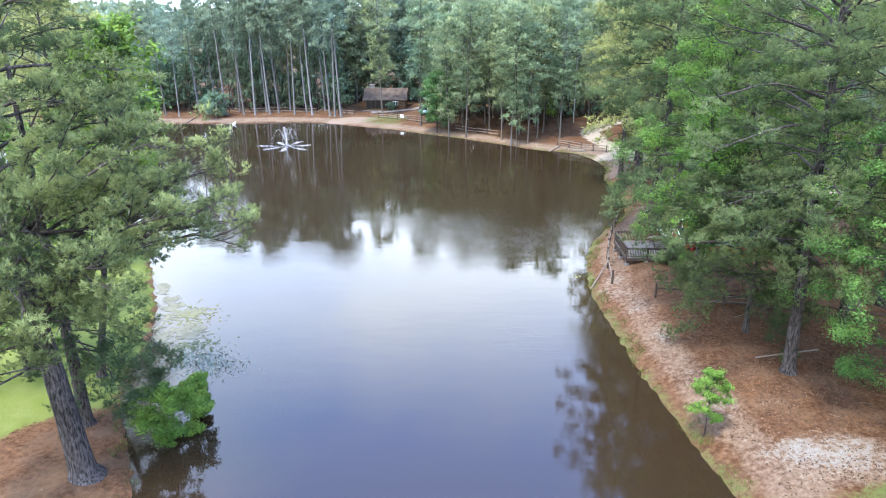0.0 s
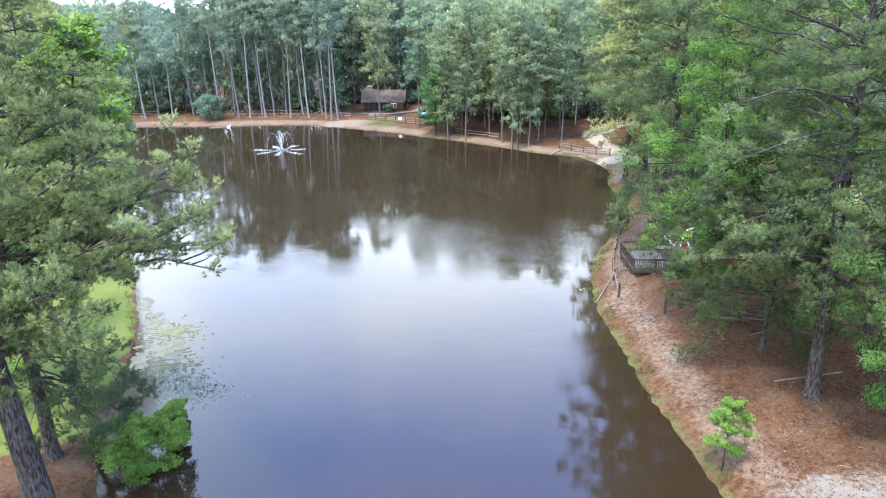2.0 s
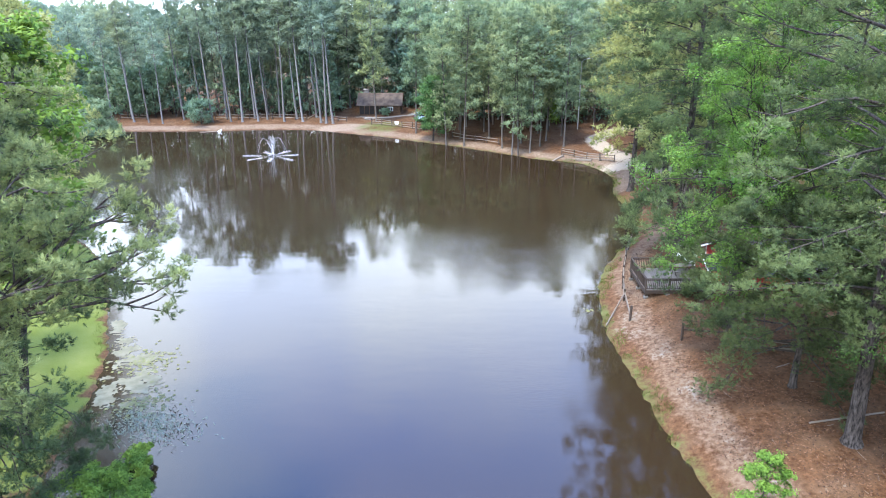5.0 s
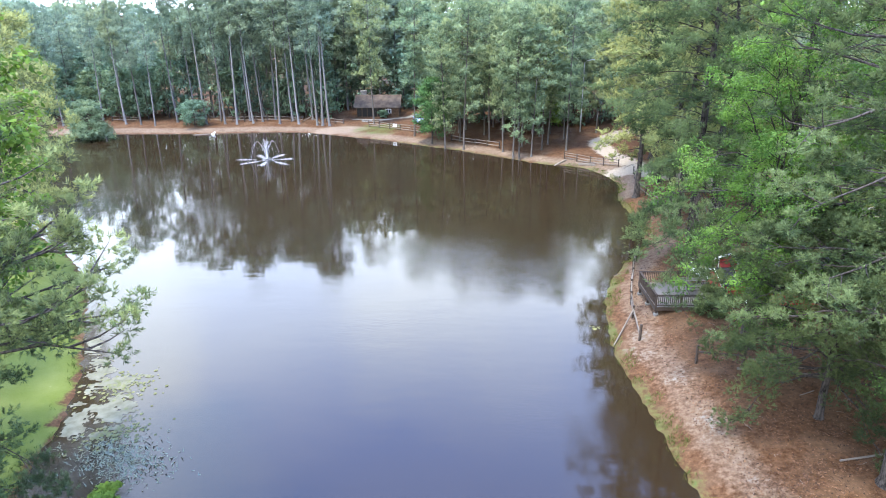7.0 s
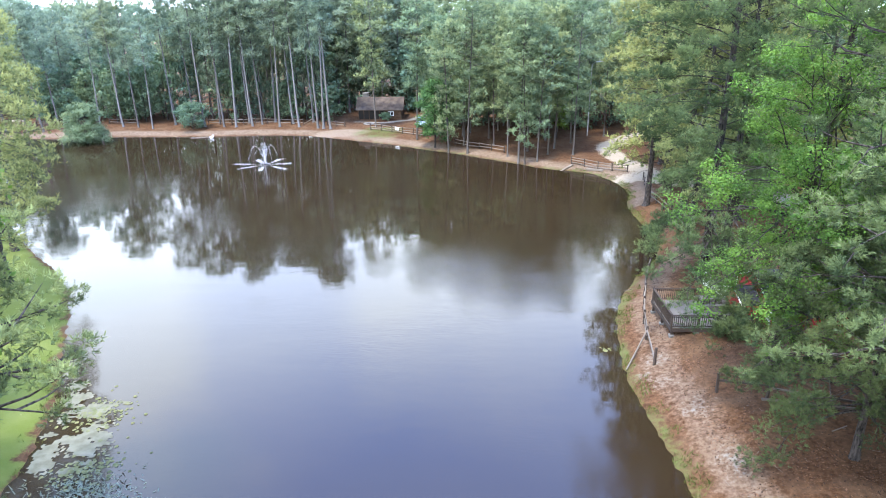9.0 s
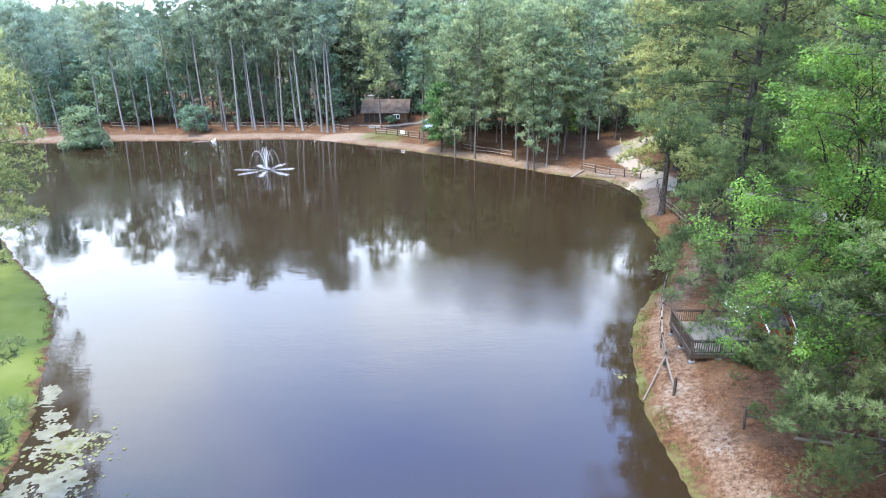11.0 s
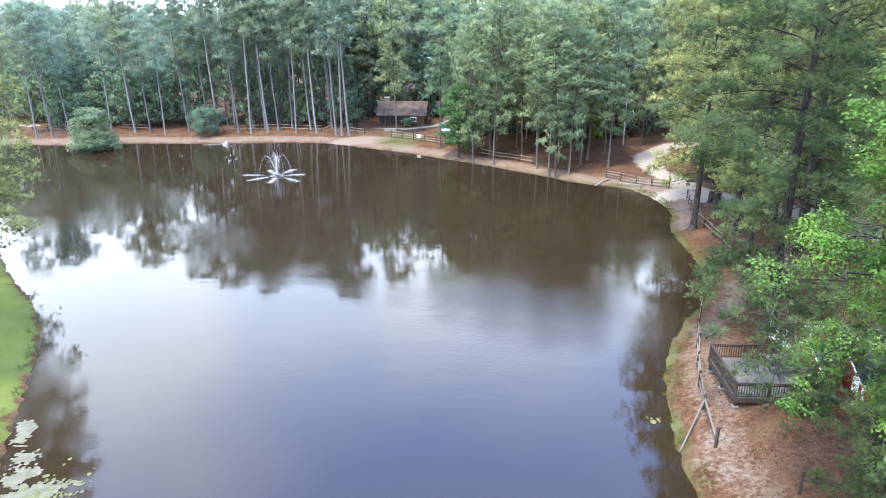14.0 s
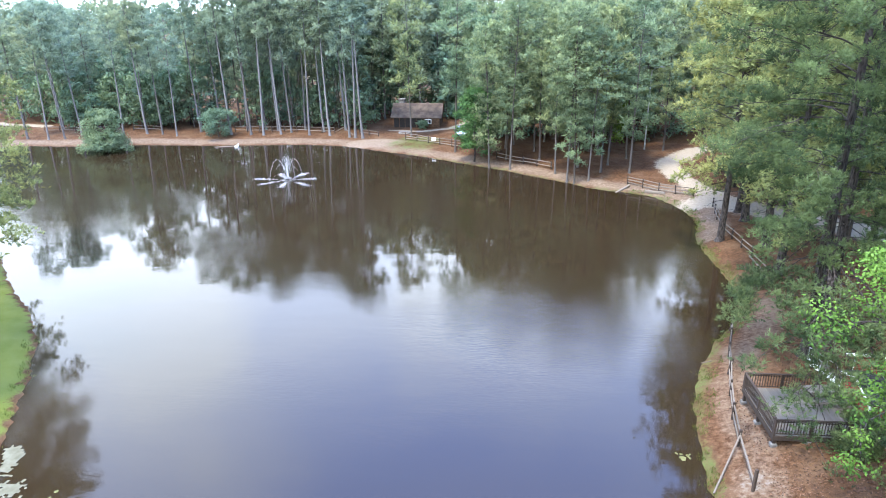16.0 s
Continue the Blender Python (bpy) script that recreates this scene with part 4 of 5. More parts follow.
d = new("driftwood_log", beam((0, 0, 0), (3.6, 0.6, 0.12), 0.16, 0.14, RAILWOOD, 0.03))
d.location = (-48.0, 135.4, 0.02)
tagged(d, "pale driftwood log floating near the far bank", "log", "shore logs")
# white stand-in for a bird: rounded body with a box for its head
bm = bmesh.new()
bmesh.ops.create_icosphere(bm, subdivisions=2, radius=0.5, matrix=Matrix.Diagonal((1.0, 0.55, 0.6, 1)))
add_box(bm, (0.3, -0.12, 0.2), (0.62, 0.12, 0.62))
d = new("float", bm_mesh("float", bm, WHITE, True))
d.matrix_world = pose(-44.3, 135.9, 0.10, 0, 0, 20) @ Matrix.Scale(0.7, 4)
tagged(d, "small white bird-like shape resting on the water", "float")

sg = new("sign")
sg.matrix_world = pose(-9.75, 135.75, height_at(-9.75, 135.75), 0, 0, -31)
tagged(sg, "small white sign board on a fence", "sign")
part("board", box((-0.42, -0.10, 0.55), (0.42, -0.07, 1.1), WHITE, 0.006), sg)
part("lettering", box((-0.30, -0.107, 0.78), (0.30, -0.103, 0.86), DARKWOOD, 0.0), sg)

# ---- the deck over the bank ----
DX0, DX1, DY0, DY1, DZ = 15.75, 21.2, 55.0, 59.6, 2.02
deck = tagged(new("deck"), "weathered grey wooden deck with dark railing by the water", "deck")
deck.location = (DX0, DY0, 0)


def dpart(name, mesh, label=""):
    ob = part(name, mesh, deck, label)
    ob.location = (-DX0, -DY0, 0)
    return ob


board = box((-0.064, 0, -0.035), (0.064, DY1 - DY0, 0), BOARD, 0.004)
nb = int((DX1 - DX0) / 0.14)
for i in range(nb):
    ob = part("plank", board, deck)
    ob.location = (0.07 + i * 0.14, 0.0, DZ)
for y in (DY0 - 0.03, DY1 + 0.03):
    dpart("rim_board", box((DX0 - 0.05, y - 0.025, DZ - 0.30), (DX1, y + 0.025, DZ - 0.045), DARKWOOD))
dpart("rim_board", box((DX0 - 0.07, DY0 - 0.05, DZ - 0.30), (DX0 - 0.02, DY1 + 0.05, DZ - 0.045), DARKWOOD))
for x in (DX0 + 0.1, 17.5, 19.3, 21.0):
    for y in (DY0 + 0.1, 57.3, DY1 - 0.1):
        g = height_at(x, y)
        dpart("leg", box((x - 0.08, y - 0.08, g - 0.1), (x + 0.08, y + 0.08, DZ - 0.06), DARKWOOD))
        dpart("footing", box((x - 0.17, y - 0.17, g - 0.12), (x + 0.17, y + 0.17, g + 0.16), CONCRETE, 0.04), "pale concrete footing")
picket = box((-0.02, -0.02, 0), (0.02, 0.02, 0.80), DARKWOOD, 0.004)
post = box((-0.05, -0.05, -0.25), (0.05, 0.05, 0.95), DARKWOOD, 0.008)


def rail_run(a, b):
    a, b = np.array(a), np.array(b)
    ln = np.hypot(*(b - a))
    t = (b - a) / ln
    for h, w in ((0.92, 0.14), (0.80, 0.05), (0.10, 0.05)):
        dpart("handrail", beam((*a, DZ + h), (*b, DZ + h), w, 0.05, DARKWOOD))
    for s in np.arange(0.14, ln, 0.145):
        ob = part("baluster", picket, deck)
        ob.location = (a[0] + t[0] * s - DX0, a[1] + t[1] * s - DY0, DZ + 0.08)
    for s in np.linspace(0, ln, max(2, round(ln / 1.8) + 1)):
        ob = part("post", post, deck)
        ob.location = (a[0] + t[0] * s - DX0, a[1] + t[1] * s - DY0, DZ)


rail_run((DX0, DY0), (DX1, DY0))
rail_run((DX0, DY0 + 0.12), (DX0, DY1 - 0.12))
rail_run((DX0, DY1), (19.9, DY1))

tb = tagged(new("picnic_table"), "grey weathered wooden picnic table on the deck", "table")
tb.matrix_world = pose(19.6, 58.5, DZ, 0, 0, 4)
for i in range(4):
    part("plank", box((-0.95, -0.38 + i * 0.195, 0.70), (0.95, -0.20 + i * 0.195, 0.74), BOARD, 0.006), tb)
for y in (-0.75, 0.75):
    part("seat", box((-0.95, y - 0.13, 0.41), (0.95, y + 0.13, 0.45), BOARD, 0.006), tb)
for x in (-0.65, 0.65):
    part("brace", box((x - 0.02, -0.8, 0.34), (x + 0.02, 0.8, 0.41), DARKWOOD, 0.004), tb)
    for y in (-1, 1):
        part("leg", beam((x, 0.62 * y, 0.0), (x, 0.24 * y, 0.70), 0.04, 0.09, DARKWOOD), tb)
bn = tagged(new("bench"), "low grey wooden bench by the deck railing", "bench")
bn.location = (20.0, 55.7, DZ)
part("seat", box((-1.0, -0.17, 0.40), (1.0, 0.17, 0.45), BOARD, 0.006), bn)
for x in (-0.8, 0.8):
    part("leg", box((x - 0.05, -0.14, 0.0), (x + 0.05, 0.14, 0.40), DARKWOOD, 0.006), bn)


# ---- buildings ----
def prism(x0, x1, y0, y1, z0, z1, thick, mat, over=0.3):
    """Two roof slabs with the ridge along x, as separate meshes."""
    out = []
    ym = (y0 + y1) / 2
    for ya in (y0, y1):
        s = 1 if ya == y0 else -1
        run, rise = abs(ym - ya), z1 - z0
        ye, ze = ya - s * over, z0 - over * rise / run
        bm = bmesh.new()
        vs = []
        for x in (x0 - over, x1 + over):
            vs += [bm.verts.new((x, ye, ze)), bm.verts.new((x, ym, z1)), bm.verts.new((x, ym, z1 + thick)), bm.verts.new((x, ye, ze + thick))]
        for f in ((0, 1, 2, 3), (7, 6, 5, 4), (0, 4, 5, 1), (1, 5, 6, 2), (2, 6, 7, 3), (3, 7, 4, 0)):
            bm.faces.new([vs[i] for i in f])
        out.append(bm_mesh("roof", bm, mat))
    return out


def gable(x, y0, y1, z0, z1, thick, mat):
    ym = (y0 + y1) / 2
    bm = bmesh.new()
    a = [bm.verts.new((x - thick / 2, y, z)) for y, z in ((y0, z0), (y1, z0), (ym, z1))]
    b = [bm.verts.new((x + thick / 2, y, z)) for y, z in ((y0, z0), (y1, z0), (ym, z1))]
    bm.faces.new(a)
    bm.faces.new(b[::-1])
    for i in range(3):
        bm.faces.new((a[i], b[i], b[(i + 1) % 3], a[(i + 1) % 3]))
    return bm_mesh("gable", bm, mat)


def shingle_courses(parent, x0, x1, y0, y1, z0, z1, thick, over, rows, mat):
    """Low steps of shingle courses on both slopes."""
    ym = (y0 + y1) / 2
    for ya in (y0, y1):
        s = 1 if ya == y0 else -1
        run, rise = abs(ym - ya), z1 - z0
        ye, ze = ya - s * over, z0 - over * rise / run + thick
        for r in range(rows):
            f0, f1 = r / rows, (r + 1.08) / rows
            p0 = (ye + (ym - ye) * f0, ze + (z1 + thick - ze) * f0)
            p1 = (ye + (ym - ye) * min(1, f1), ze + (z1 + thick - ze) * min(1, f1))
            bm = bmesh.new()
            vs = []
            for x in (x0 - over, x1 + over):
                vs += [bm.verts.new((x, p0[0], p0[1] + 0.003)), bm.verts.new((x, p0[0], p0[1] + 0.035)), bm.verts.new((x, p1[0], p1[1] + 0.006))]
            for f in ((0, 1, 2), (5, 4, 3), (0, 3, 4, 1), (1, 4, 5, 2), (2, 5, 3, 0)):
                bm.faces.new([vs[i] for i in f])
            part("shingle_course", bm_mesh("course", bm, mat), parent)


def house(name, x0, x1, y0, y1, ground_z, eave, ridge, wall_mat, roof_mat, trim_mat, label, rows=10, over=0.35):
    h = tagged(new(name), label, "building")
    t = 0.15
    part("wall", box((x0, y0, ground_z - 0.3), (x1, y0 + t, eave), wall_mat, 0), h)
    part("wall", box((x0, y1 - t, ground_z - 0.3), (x1, y1, eave), wall_mat, 0), h)
    part("wall", box((x0, y0 + t, ground_z - 0.3), (x0 + t, y1 - t, eave), wall_mat, 0), h)
    part("wall", box((x1 - t, y0 + t, ground_z - 0.3), (x1, y1 - t, eave), wall_mat, 0), h)
    for x in (x0 + t / 2, x1 - t / 2):
        part("gable", gable(x, y0, y1, eave, ridge, t, wall_mat), h)
    for me_ in prism(x0, x1, y0, y1, eave, ridge, 0.10, roof_mat, over):
        part("roof", me_, h)
    shingle_courses(h, x0, x1, y0, y1, eave, ridge, 0.10, over, rows, roof_mat)
    ym = (y0 + y1) / 2
    for x in (x0 - over - 0.02, x1 + over + 0.02):
        for ya in (y0, y1):
            s = 1 if ya == y0 else -1
            drop = over * (ridge - eave) / abs(ym - ya)
            part("bargeboard", beam((x, ya - s * over, eave - drop + 0.02), (x, ym, ridge + 0.02), 0.03, 0.15, trim_mat), h)
    return h


barn = house("red_barn", 22.7, 29.5, 55.2, 61.6, 1.9, 3.3, 4.9, REDWALL, SHINGLE_DARK, WHITE, "red wooden building with white trim and dark shingle roof")
dr = part("door", box((22.63, 55.6, 1.95), (22.685, 56.2, 3.2), WHITE, 0.01), barn, "white panelled door")
part("door_handle", box((22.58, 55.7, 2.5), (22.625, 55.76, 2.6), METAL, 0.01), dr)
for x, y in ((22.68, 55.18), (22.68, 61.52)):
    part("corner_board", box((x - 0.02, y - 0.02, 1.6), (x + 0.10, y + 0.10, 3.28), WHITE, 0.005), barn)
annex = house("red_annex", 21.3, 22.35, 56.9, 60.1, 1.8, 2.95, 3.6, REDWALL, SHINGLE_DARK, WHITE, "low red annex with white trim beside the deck", 5, 0.18)
for x, y in ((21.28, 56.88), (21.28, 60.02)):
    part("corner_board", box((x - 0.02, y - 0.02, 1.6), (x + 0.10, y + 0.10, 2.93), WHITE, 0.005), annex)

st = tagged(new("access_ramp"), "white-sided ramp with grey pipe railing behind the deck", "ramp")
part("side_panel", beam((20.8, 63.2, 1.95), (21.2, 60.5, 2.2), 0.06, 0.40, WHITE), st, "white painted side panel")
part("walkway", beam((21.3, 63.4, 1.8), (21.7, 60.5, 2.0), 0.9, 0.08, BOARD), st)
for dz in (0.45, 0.85):
    part("pipe_rail", beam((20.8, 63.2, 2.0 + dz), (21.2, 60.5, 2.3 + dz), 0.05, 0.05, METAL, 0.012), st, "grey metal pipe rail")
for s in (0.0, 0.33, 0.66, 1.0):
    a = Vector((20.8, 63.2, 1.8)).lerp(Vector((21.2, 60.5, 2.1)), s)
    part("pipe_post", beam(a, a + Vector((0, 0, 1.05)), 0.05, 0.05, METAL, 0.012), st)

CZ = height_at(-15, 152)
cabin = house("log_cabin", -18.9, -10.2, 150.6, 157.4, CZ, CZ + 2.2, CZ + 4.1, CABINWALL, SHINGLE_BROWN, CABINWALL, "brown log cabin with screened porch and stone chimney", 12, 0.5)
for i in range(5):
    x0 = -18.85 + i * 1.07
    part("porch_screen", box((x0 + 0.06, 150.50, CZ + 0.15), (x0 + 1.01, 150.54, CZ + 1.9), SCREEN, 0), cabin, "dark insect screen")
    part("porch_post", box((x0 - 0.06, 150.44, CZ - 0.2), (x0 + 0.06, 150.58, CZ + 2.0), CABINWALL, 0.01), cabin)
w = part("window", box((-12.9, 150.48, CZ + 0.8), (-11.7, 150.58, CZ + 1.7), WHITE, 0.01), cabin)
part("pane", box((-12.8, 150.455, CZ + 0.9), (-12.35, 150.478, CZ + 1.6), DARKGLASS, 0), w)
part("pane", box((-12.25, 150.455, CZ + 0.9), (-11.8, 150.478, CZ + 1.6), DARKGLASS, 0), w)
for r in range(9):
    part("log", beam((-10.15, 150.5, CZ + 0.12 + r * 0.22), (-10.15, 157.5, CZ + 0.12 + r * 0.22), 0.12, 0.2, CABINWALL, 0.05), cabin)
part("door", box((-10.12, 153.0, CZ), (-10.04, 154.0, CZ + 1.95), CABINWALL, 0.01), cabin)
part("chimney", box((-18.4, 154.5, CZ), (-17.3, 155.8, CZ + 4.75), STONE, 0.06), cabin, "grey stone chimney")
part("chimney_cap", box((-18.5, 154.4, CZ + 4.75), (-17.2, 155.9, CZ + 4.9), STONE, 0.03), cabin)
m = broad_meshes(83, 2.0, 0.2, 1.5, 18, 0.05, 0, mat=SHRUB, twigs=4, pad=0.45)
for x in (-13.3,):
    tree("bush", m, x, 149.4, 30 * x, 0.62, "green bush before the cabin wall", "bush", "cabin bushes")

# ---- a car before the cabin ----
CARX, CARY = -5.7, 143.0
car = tagged(new("car"), "silver-blue car parked on pine straw by the cabin", "car")
car.matrix_world = pose(CARX, CARY, height_at(CARX, CARY), 0, 0, 8)


def car_shell(profile, half, mat, name, inset=0.0):
    bm = bmesh.new()
    rings = []
    for s, wdt in ((-1, half - inset), (1, half - inset)):
        rings.append([bm.verts.new((s * wdt * k_, y, z)) for y, z, k_ in profile])
    n = len(profile)
    bm.faces.new(rings[0][::-1])
    bm.faces.new(rings[1])
    for i in range(n):
        bm.faces.new((rings[0][i], rings[0][(i + 1) % n], rings[1][(i + 1) % n], rings[1][i]))
    bmesh.ops.bevel(bm, geom=bm.edges[:], offset=0.06, segments=2, affect="EDGES")
    return bm_mesh(name, bm, mat, True)


part("body", car_shell([(-2.2, 0.32, 0.95), (2.2, 0.32, 0.95), (2.25, 0.9, 1), (1.2, 0.98, 1), (-1.1, 1.0, 1), (-2.2, 0.88, 0.98)], 0.9, CARPAINT, "body"), car)
part("cabin_glass", car_shell([(-1.2, 0.96, 0.95), (1.7, 0.96, 0.95), (1.3, 1.46, 0.8), (-0.5, 1.5, 0.8)], 0.86, DARKGLASS, "glass"), car, "dark window glass")
part("roof", car_shell([(-0.5, 1.47, 0.82), (1.3, 1.44, 0.82), (1.15, 1.53, 0.75), (-0.35, 1.55, 0.75)], 0.86, CARPAINT, "roof"), car)
bm = bmesh.new()
bmesh.ops.create_cone(bm, cap_ends=True, segments=20, radius1=0.33, radius2=0.33, depth=0.22, matrix=pose(0, 0, 0, 0, 90, 0))
tyre = bm_mesh("wheel", bm, RUBBER)
bm = bmesh.new()
bmesh.ops.create_cone(bm, cap_ends=True, segments=16, radius1=0.20, radius2=0.20, depth=0.24, matrix=pose(0, 0, 0, 0, 90, 0))
rim = bm_mesh("rim", bm, METAL)
for x in (-0.82, 0.82):
    for y in (-1.4, 1.4):
        w = part("wheel", tyre, car)
        w.location = (x, y, 0.33)
        part("rim", rim, w)
    part("headlight", box((x * 0.75 - 0.16, -2.24, 0.66), (x * 0.75 + 0.16, -2.16, 0.80), WHITE, 0.02), car)

# a ring of stones for fires
ring = tagged(new("fire_ring"), "low round stone fire ring on the grass", "fire ring")
ring.location = (-16.2, 145.4, height_at(-16.2, 145.4))
bm = bmesh.new()
bmesh.ops.create_icosphere(bm, subdivisions=1, radius=0.22, matrix=Matrix.Diagonal((1, 1.2, 0.8, 1)))
rock = bm_mesh("stone", bm, STONE)
for i in range(14):
    ob = part("stone", rock, ring)
    ob.matrix_local = pose(0.9 * math.cos(i * 0.449), 0.9 * math.sin(i * 0.449), 0.1, 0, 0, 26 * i)

# a street lamp by the drive
lamp = tagged(new("street_lamp"), "slim grey street lamp with one curved arm", "street lamp")
lamp.location = (24.4, 132.5, height_at(24.4, 132.5))
part("pole", np_mesh("pole", *tube([(0, 0, -0.2), (0, 0, 5), (0, 0, 12.3)], [0.12, 0.10, 0.07], 8), METAL, smooth=True), lamp)
part("arm", np_mesh("arm", *tube([(0, 0, 12.1), (0.4, -0.2, 12.6), (1.3, -0.4, 12.8)], [0.05, 0.045, 0.04], 6), METAL, smooth=True), lamp)
part("lamp_head", box((1.1, -0.55, 12.72), (1.8, -0.25, 12.86), METAL, 0.03), lamp)

# ---- the fountain ----
rng = np.random.default_rng(21)
fo = tagged(new("fountain"), "floating pond fountain with arching white jets", "fountain")
fo.location = (-28.2, 113.6, 0)
bm = bmesh.new()
bmesh.ops.create_cone(bm, cap_ends=True, segments=20, radius1=0.3, radius2=0.22, depth=0.2, matrix=Matrix.Translation((0, 0, 0.08)))
part("float", bm_mesh("float", bm, RUBBER), fo)
n = 420
a, r = rng.random(n) * 6.283, 1.1 * rng.random(n)
froth_at = np.stack([r * np.cos(a), r * np.sin(a), 0.03 + 0.9 * rng.random(n) * (1.1 - r) ** 2], 1)


def drops(rng, pts, size):
    """Small water drops as octahedra."""
    n = len(pts)
    o = np.array([(1, 0, 0), (-1, 0, 0), (0, 1, 0), (0, -1, 0), (0, 0, 1), (0, 0, -1)], float)
    f = np.array([(0, 2, 4), (2, 1, 4), (1, 3, 4), (3, 0, 4), (2, 0, 5), (1, 2, 5), (3, 1, 5), (0, 3, 5)])
    v = (pts[:, None] + o[None] * size[:, None, None]).reshape(-1, 3)
    return v, (np.arange(n)[:, None, None] * 6 + f[None]).reshape(-1, 3)


tagged(part("froth", np_mesh("froth", *drops(rng, froth_at, rng.uniform(0.010, 0.030, n)), FOAM), fo), "white froth at the nozzle", kind="stuff")
for j in range(20):
    a = j * 2 * math.pi / 20 + rng.normal(0, 0.08)
    reach, top = ((rng.uniform(2.0, 3.1), rng.uniform(2.3, 3.0)), (rng.uniform(0.4, 1.2), rng.uniform(2.6, 3.3)), (rng.uniform(1.2, 2.0), rng.uniform(1.4, 2.4)))[j % 3]
    s = np.linspace(0, 1, 16)
    q = np.stack([math.cos(a) * reach * s, math.sin(a) * reach * s, 0.2 + 4 * top * s * (1 - s)], 1)
    stop = 13 if j % 3 else 16
    pieces = [tube(q[:stop], (0.013 * (1 - 0.55 * s) * rng.uniform(0.6, 1.1))[:stop], 4)]
    n = 14
    sd = 0.45 + 0.55 * rng.random(n)
    pd = np.stack([math.cos(a) * reach * sd, math.sin(a) * reach * sd, 0.2 + 4 * top * sd * (1 - sd)], 1) + rng.normal(0, 0.07, (n, 3))
    pieces.append(drops(rng, pd, rng.uniform(0.008, 0.020, n)))
    part("jet", np_mesh("jet", *joined(pieces), FOAM), fo)
for j in range(7):
    a = j * 2 * math.pi / 7 + 0.35 + rng.normal(0, 0.10)
    ln = rng.uniform(4.2, 5.4)
    n = 340
    sp = 0.22 + 0.78 * rng.beta(2.2, 1.7, n)
    of = rng.normal(0, 0.30, n) * (0.35 + 0.65 * sp)
    pd = np.stack([math.cos(a) * ln * sp - math.sin(a) * of, math.sin(a) * ln * sp + math.cos(a) * of, np.abs(rng.normal(0.01, 0.05, n))], 1)
    tagged(part("splash", np_mesh("splash", *drops(rng, pd, rng.uniform(0.008, 0.031, n)), FOAM), fo, "white foam streak on the water"), kind="stuff")

# ---- weed and pads on the water ----
def pads(name, spots, label, mat, seed):
    rng = np.random.default_rng(seed)
    vs, fs, o = [], [], 0
    for cx, cy, rx, ry, n, size, turn in spots:
        for _ in range(n):
            g = rng.normal(0, 0.5, 2)
            x = cx + rx * g[0] * math.cos(turn) - ry * g[1] * math.sin(turn)
            y = cy + rx * g[0] * math.sin(turn) + ry * g[1] * math.cos(turn)
            if shore_distance(np.array([[x, y]]))[0] > -0.1:
                continue
            r = size * rng.uniform(0.5, 1.4)
            a0 = rng.random() * 6.28
            k_ = 8
            a = a0 + np.linspace(0.2, 6.08, k_)
            v = np.stack([x + r * np.cos(a) * rng.uniform(0.7, 1), y + r * np.sin(a), np.full(k_, 0.012 + 0.012 * rng.random())], 1)
            v = np.concatenate([[[x, y, 0.010 + 0.01 * rng.random()]], v])
            vs.append(v)
            fs.append(np.stack([np.zeros(k_ - 1, int), np.arange(1, k_), np.arange(2, k_ + 1)], 1) + o)
            o += k_ + 1
    me_ = np_mesh(name, np.concatenate(vs), np.concatenate(fs), mat)
    return tagged(new(name, me_), label, "water plants", kind="stuff")


pads("lily_pads", [(-18.2, 42.0, 1.8, 1.4, 160, 0.10, 0.5), (-20.0, 47.2, 2.4, 2.2, 140, 0.11, 0.2), (11.6, 55.5, 0.45, 0.28, 26, 0.10, 0)], "pale green lily pads and scum on shallow water", PADMAT, 31)
rng = np.random.default_rng(41)
# ragged mats with holes: cells of a fine grid that are kept where slow noise is high
step = 0.16
mx, my = np.meshgrid(np.arange(-29, -14, step), np.arange(36, 60, step))
spot = np.stack([mx.ravel(), my.ravel()], 1)
cover = np.zeros(len(spot))
for cx, cy, rx, ry, turn in ((-19.6, 44.4, 2.1, 3.0, 0.45), (-22.6, 48.6, 1.3, 3.0, 0.45), (-24.9, 52.4, 0.8, 2.4, 0.45), (-20.6, 47.6, 2.0, 1.2, 0.2), (-21.2, 43.0, 1.2, 2.6, 0.35)):
    du, dv = spot[:, 0] - cx, spot[:, 1] - cy
    u_, v_ = du * math.cos(turn) + dv * math.sin(turn), dv * math.cos(turn) - du * math.sin(turn)
    cover = np.maximum(cover, 1 - np.hypot(u_ / rx, v_ / ry) ** 1.5)
wavy = np.array([noise.fractal(Vector((p[0] * 0.75, p[1] * 1.1, 2.0)), 0.6, 2.1, 5) for p in spot])
kept = (cover > 0) & (cover * 0.55 + wavy * 0.55 > 0.30) & (shore_distance(spot) < -0.12)
nx2 = mx.shape[1]
corner = {}
vs, fs = [], []
for c in np.flatnonzero(kept):
    ids = []
    for a, b in ((0, 0), (1, 0), (1, 1), (0, 1)):
        key = (c % nx2 + a, c // nx2 + b)
        if key not in corner:
            corner[key] = len(vs)
            vs.append((-29 + (key[0] + rng.normal(0, 0.22)) * step, 36 + (key[1] + rng.normal(0, 0.22)) * step, 0.010 + 0.008 * rng.random()))
        ids.append(corner[key])
    fs.append(ids)
scum = np_mesh("floating_scum", vs, fs, SCUM)
tagged(new("floating_scum", scum), "pale olive mats of scum floating in the shallows", "water plants", kind="stuff")
rng = np.random.default_rng(8)
vs, fs = [], []
n = 900
g = rng.normal(0, 0.5, (n, 2))
x = -16.9 + 3.0 * g[:, 0] * 0.92 - 1.5 * g[:, 1] * 0.4
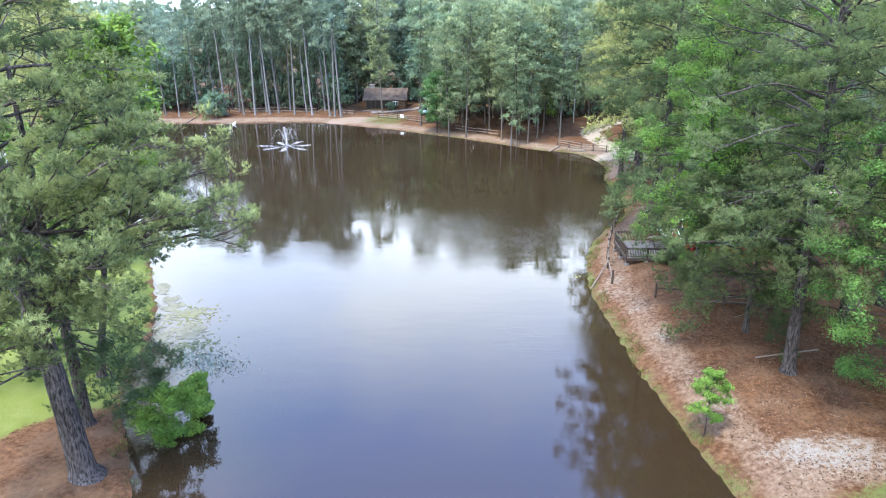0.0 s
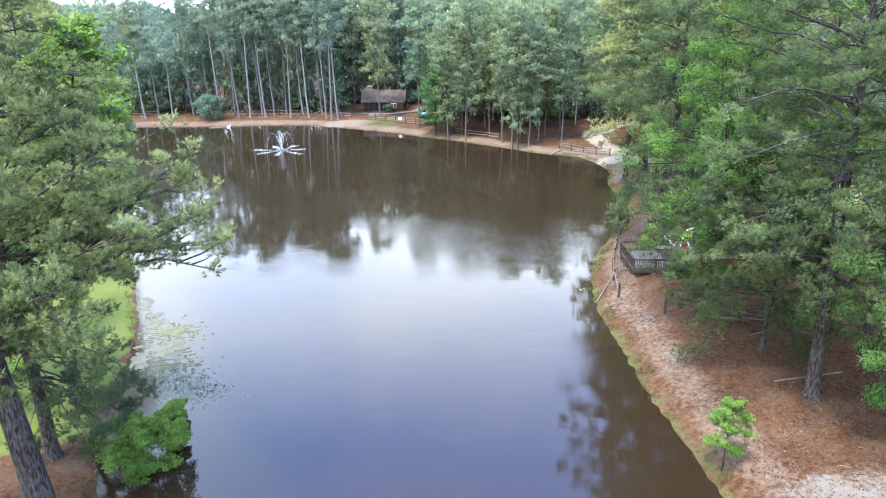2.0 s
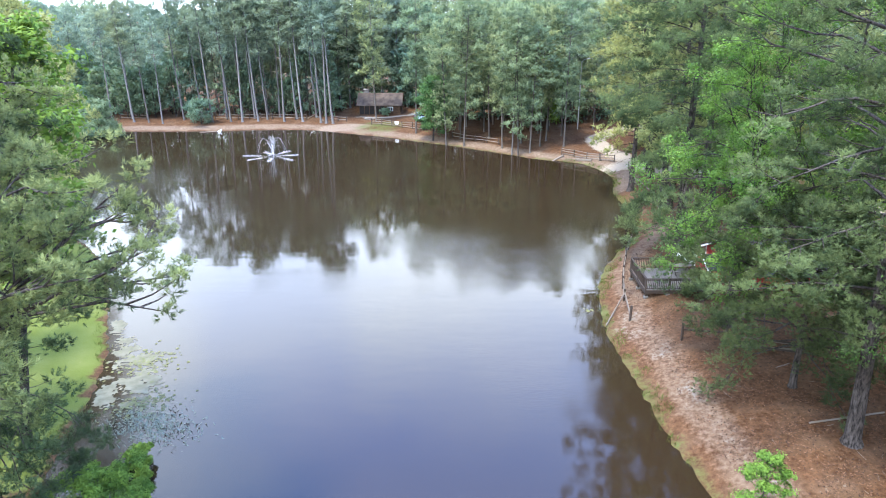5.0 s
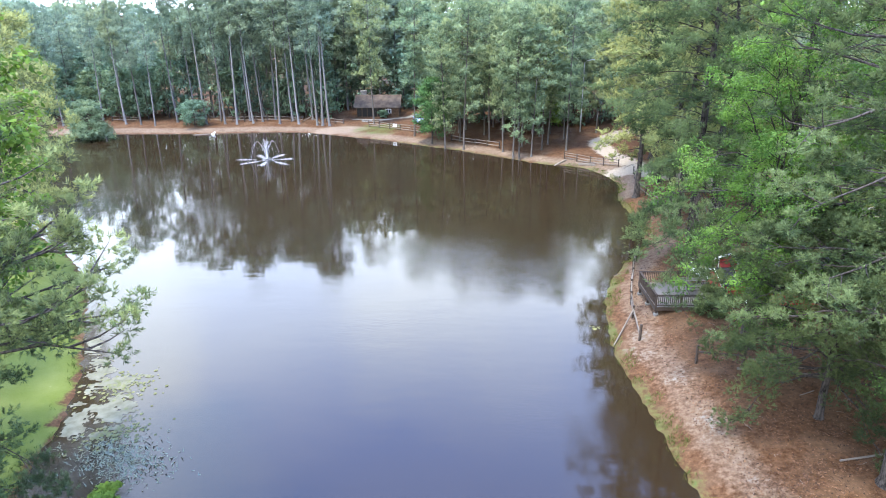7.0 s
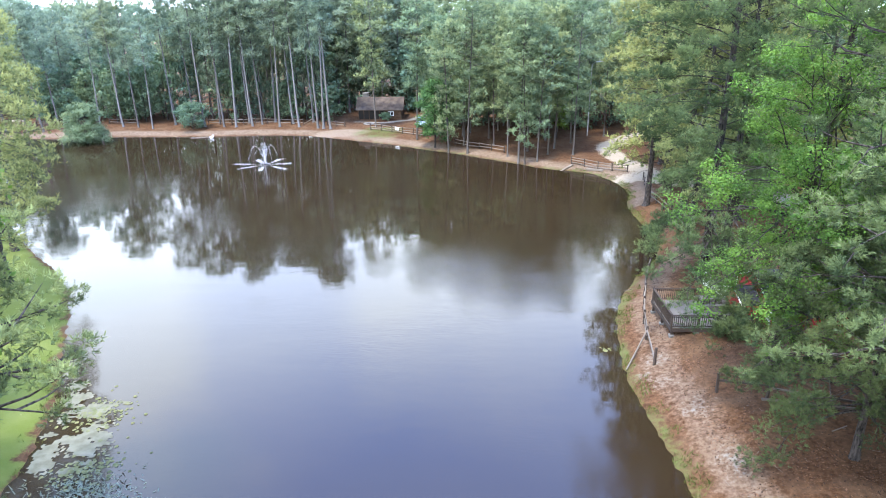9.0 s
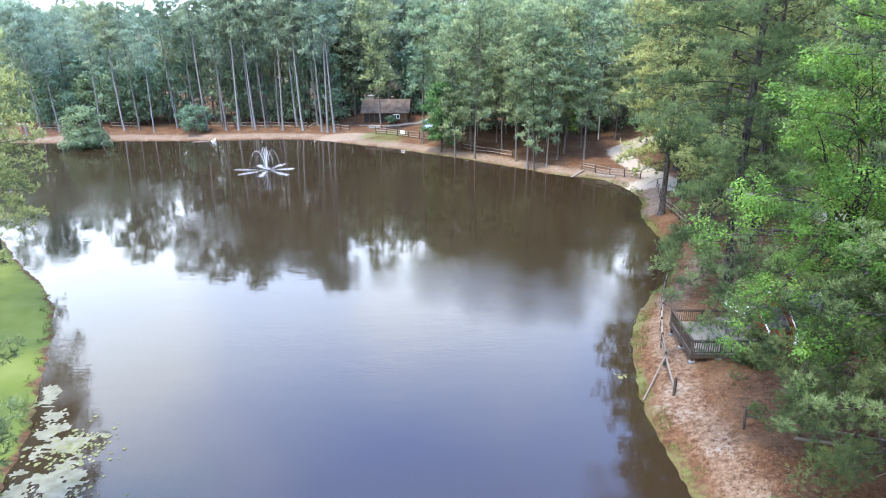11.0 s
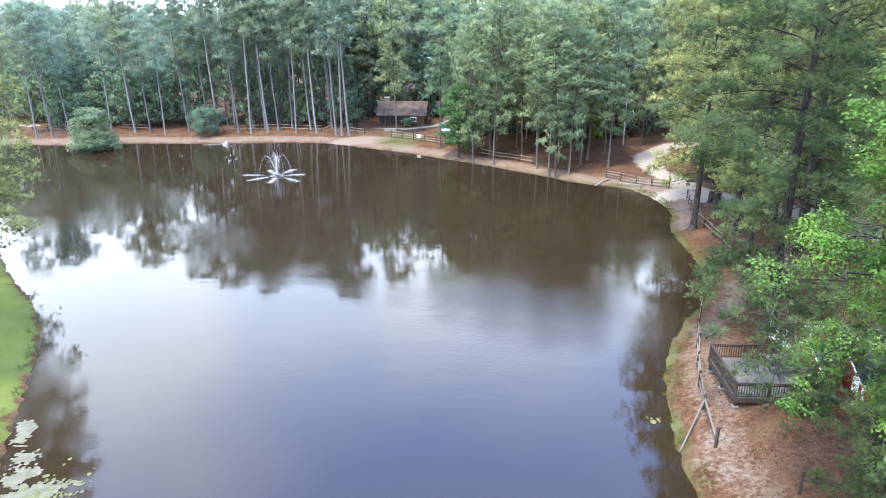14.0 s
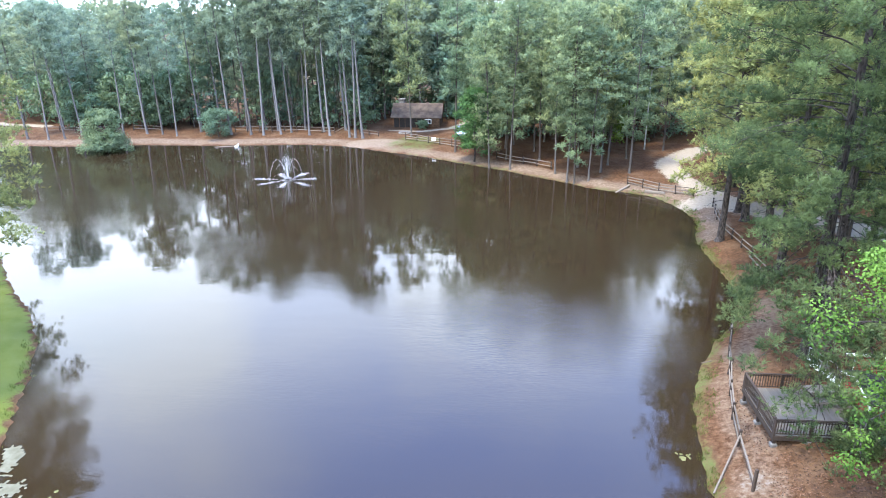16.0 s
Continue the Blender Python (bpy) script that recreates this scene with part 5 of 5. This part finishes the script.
y = 40.1 - 3.0 * g[:, 0] * 0.1 + 2.0 * g[:, 1]
az = rng.random(n) * 6.28
ln = rng.uniform(0.10, 0.34, n)
p0 = np.stack([x, y, np.full(n, 0.0)], 1)
tip = p0 + np.stack([np.cos(az) * ln, np.sin(az) * ln, ln * rng.uniform(0.1, 0.8, n)], 1)
sd = np.stack([-np.sin(az), np.cos(az), np.zeros(n)], 1) * 0.035
weed = np_mesh("water_weed", np.stack([p0 - sd, p0 + sd, tip], 1).reshape(-1, 3), np.arange(3 * n).reshape(-1, 3), REED)
tagged(new("water_weed", weed), "dark sprigs of weed standing out of the shallows", "water plants", kind="stuff")

# ---- litter on the ground: cones, twigs, grass at the water's edge ----
rng = np.random.default_rng(9)


def land_points(n, x0, x1, y0, y1, d0, d1):
    p = np.stack([rng.uniform(x0, x1, n), rng.uniform(y0, y1, n)], 1)
    d = shore_distance(p)
    p, d = p[(d > d0) & (d < d1)], d[(d > d0) & (d < d1)]
    return np.column_stack([p, heights(p, d)])


p = land_points(5200, 12, 30, 26, 66, 2.0, 16)
cones = np_mesh("pine_cones", *drops(rng, p + np.array([0, 0, 0.03]), rng.uniform(0.015, 0.048, len(p))), CONE)
tagged(new("pine_cones", cones), "dark pine cones scattered over the straw", "pine cones", kind="stuff")
p = land_points(900, 12, 30, 26, 70, 1.0, 16)
pieces = []
for q in p[:150]:
    a, ln = rng.random() * 6.28, rng.uniform(0.2, 0.9)
    w = np.array([math.cos(a), math.sin(a), 0.02]) * ln
    pieces.append(tube(np.stack([q + [0, 0, 0.02], q + w * 0.5 + rng.normal(0, 0.04, 3) * [1, 1, 0] + [0, 0, 0.03], q + w + [0, 0, 0.03]]), np.array([0.012, 0.010, 0.005]), 3))
twigs_ = np_mesh("twigs", *joined(pieces), RAILWOOD)
tagged(new("twigs", twigs_), "pale dead twigs scattered over the straw", "twigs", kind="stuff")


p = land_points(60000, 12, 30, 26, 68, 1.6, 15)
p = p[np.array([noise.noise(Vector((q[0] * 0.4, q[1] * 0.4, 7.0))) for q in p]) + rng.normal(0, 0.25, len(p)) > 0.05]
a, ln = rng.random(len(p)) * 6.28, rng.uniform(0.035, 0.085, len(p))
d1 = np.stack([np.cos(a), np.sin(a), rng.normal(0, 0.25, len(p))], 1) * ln[:, None]
d2 = np.stack([-np.sin(a), np.cos(a), rng.normal(0, 0.25, len(p))], 1) * (ln * 0.5)[:, None]
mid = p + np.array([0, 0, 0.035])
litter = np_mesh("leaf_litter", np.stack([mid - d1, mid + d2, mid + d1, mid - d2], 1).reshape(-1, 3), np.arange(4 * len(p)).reshape(-1, 4), LITTER)
tagged(new("leaf_litter", litter), "brown fallen leaves and straw tufts over the bank", "leaf litter", kind="stuff")


def blades(p, h, per, spread):
    n = len(p)
    base = np.repeat(p, per, axis=0) + rng.normal(0, spread, (n * per, 3)) * np.array([1, 1, 0])
    a = rng.random(n * per) * 6.28
    hh = h * rng.uniform(0.5, 1.3, n * per)
    lean_ = rng.normal(0, 0.4, (n * per, 2)) * hh[:, None]
    sd_ = np.stack([np.cos(a), np.sin(a), np.zeros(n * per)], 1) * 0.018
    tip_ = base + np.column_stack([lean_, hh])
    return np.stack([base - sd_, base + sd_, tip_], 1).reshape(-1, 3), np.arange(3 * n * per).reshape(-1, 3)


p = np.concatenate([land_points(34000, 10, 26, 24, 110, -0.15, 1.0), land_points(9000, -34, -15, 26, 72, -0.1, 0.9)])
keep = np.array([noise.noise(Vector((q[0] * 0.55, q[1] * 0.55, 3.0))) > -0.08 for q in p])
v, f = blades(p[keep], 0.20, 4, 0.10)
edge = np_mesh("shore_grass", v, f, GRASS, np.clip(np.repeat(rng.normal(0.55, 0.25, len(f)), 3), 0, 1))
tagged(new("shore_grass", edge), "tufts of green grass along the water's edge", "grass", kind="stuff")
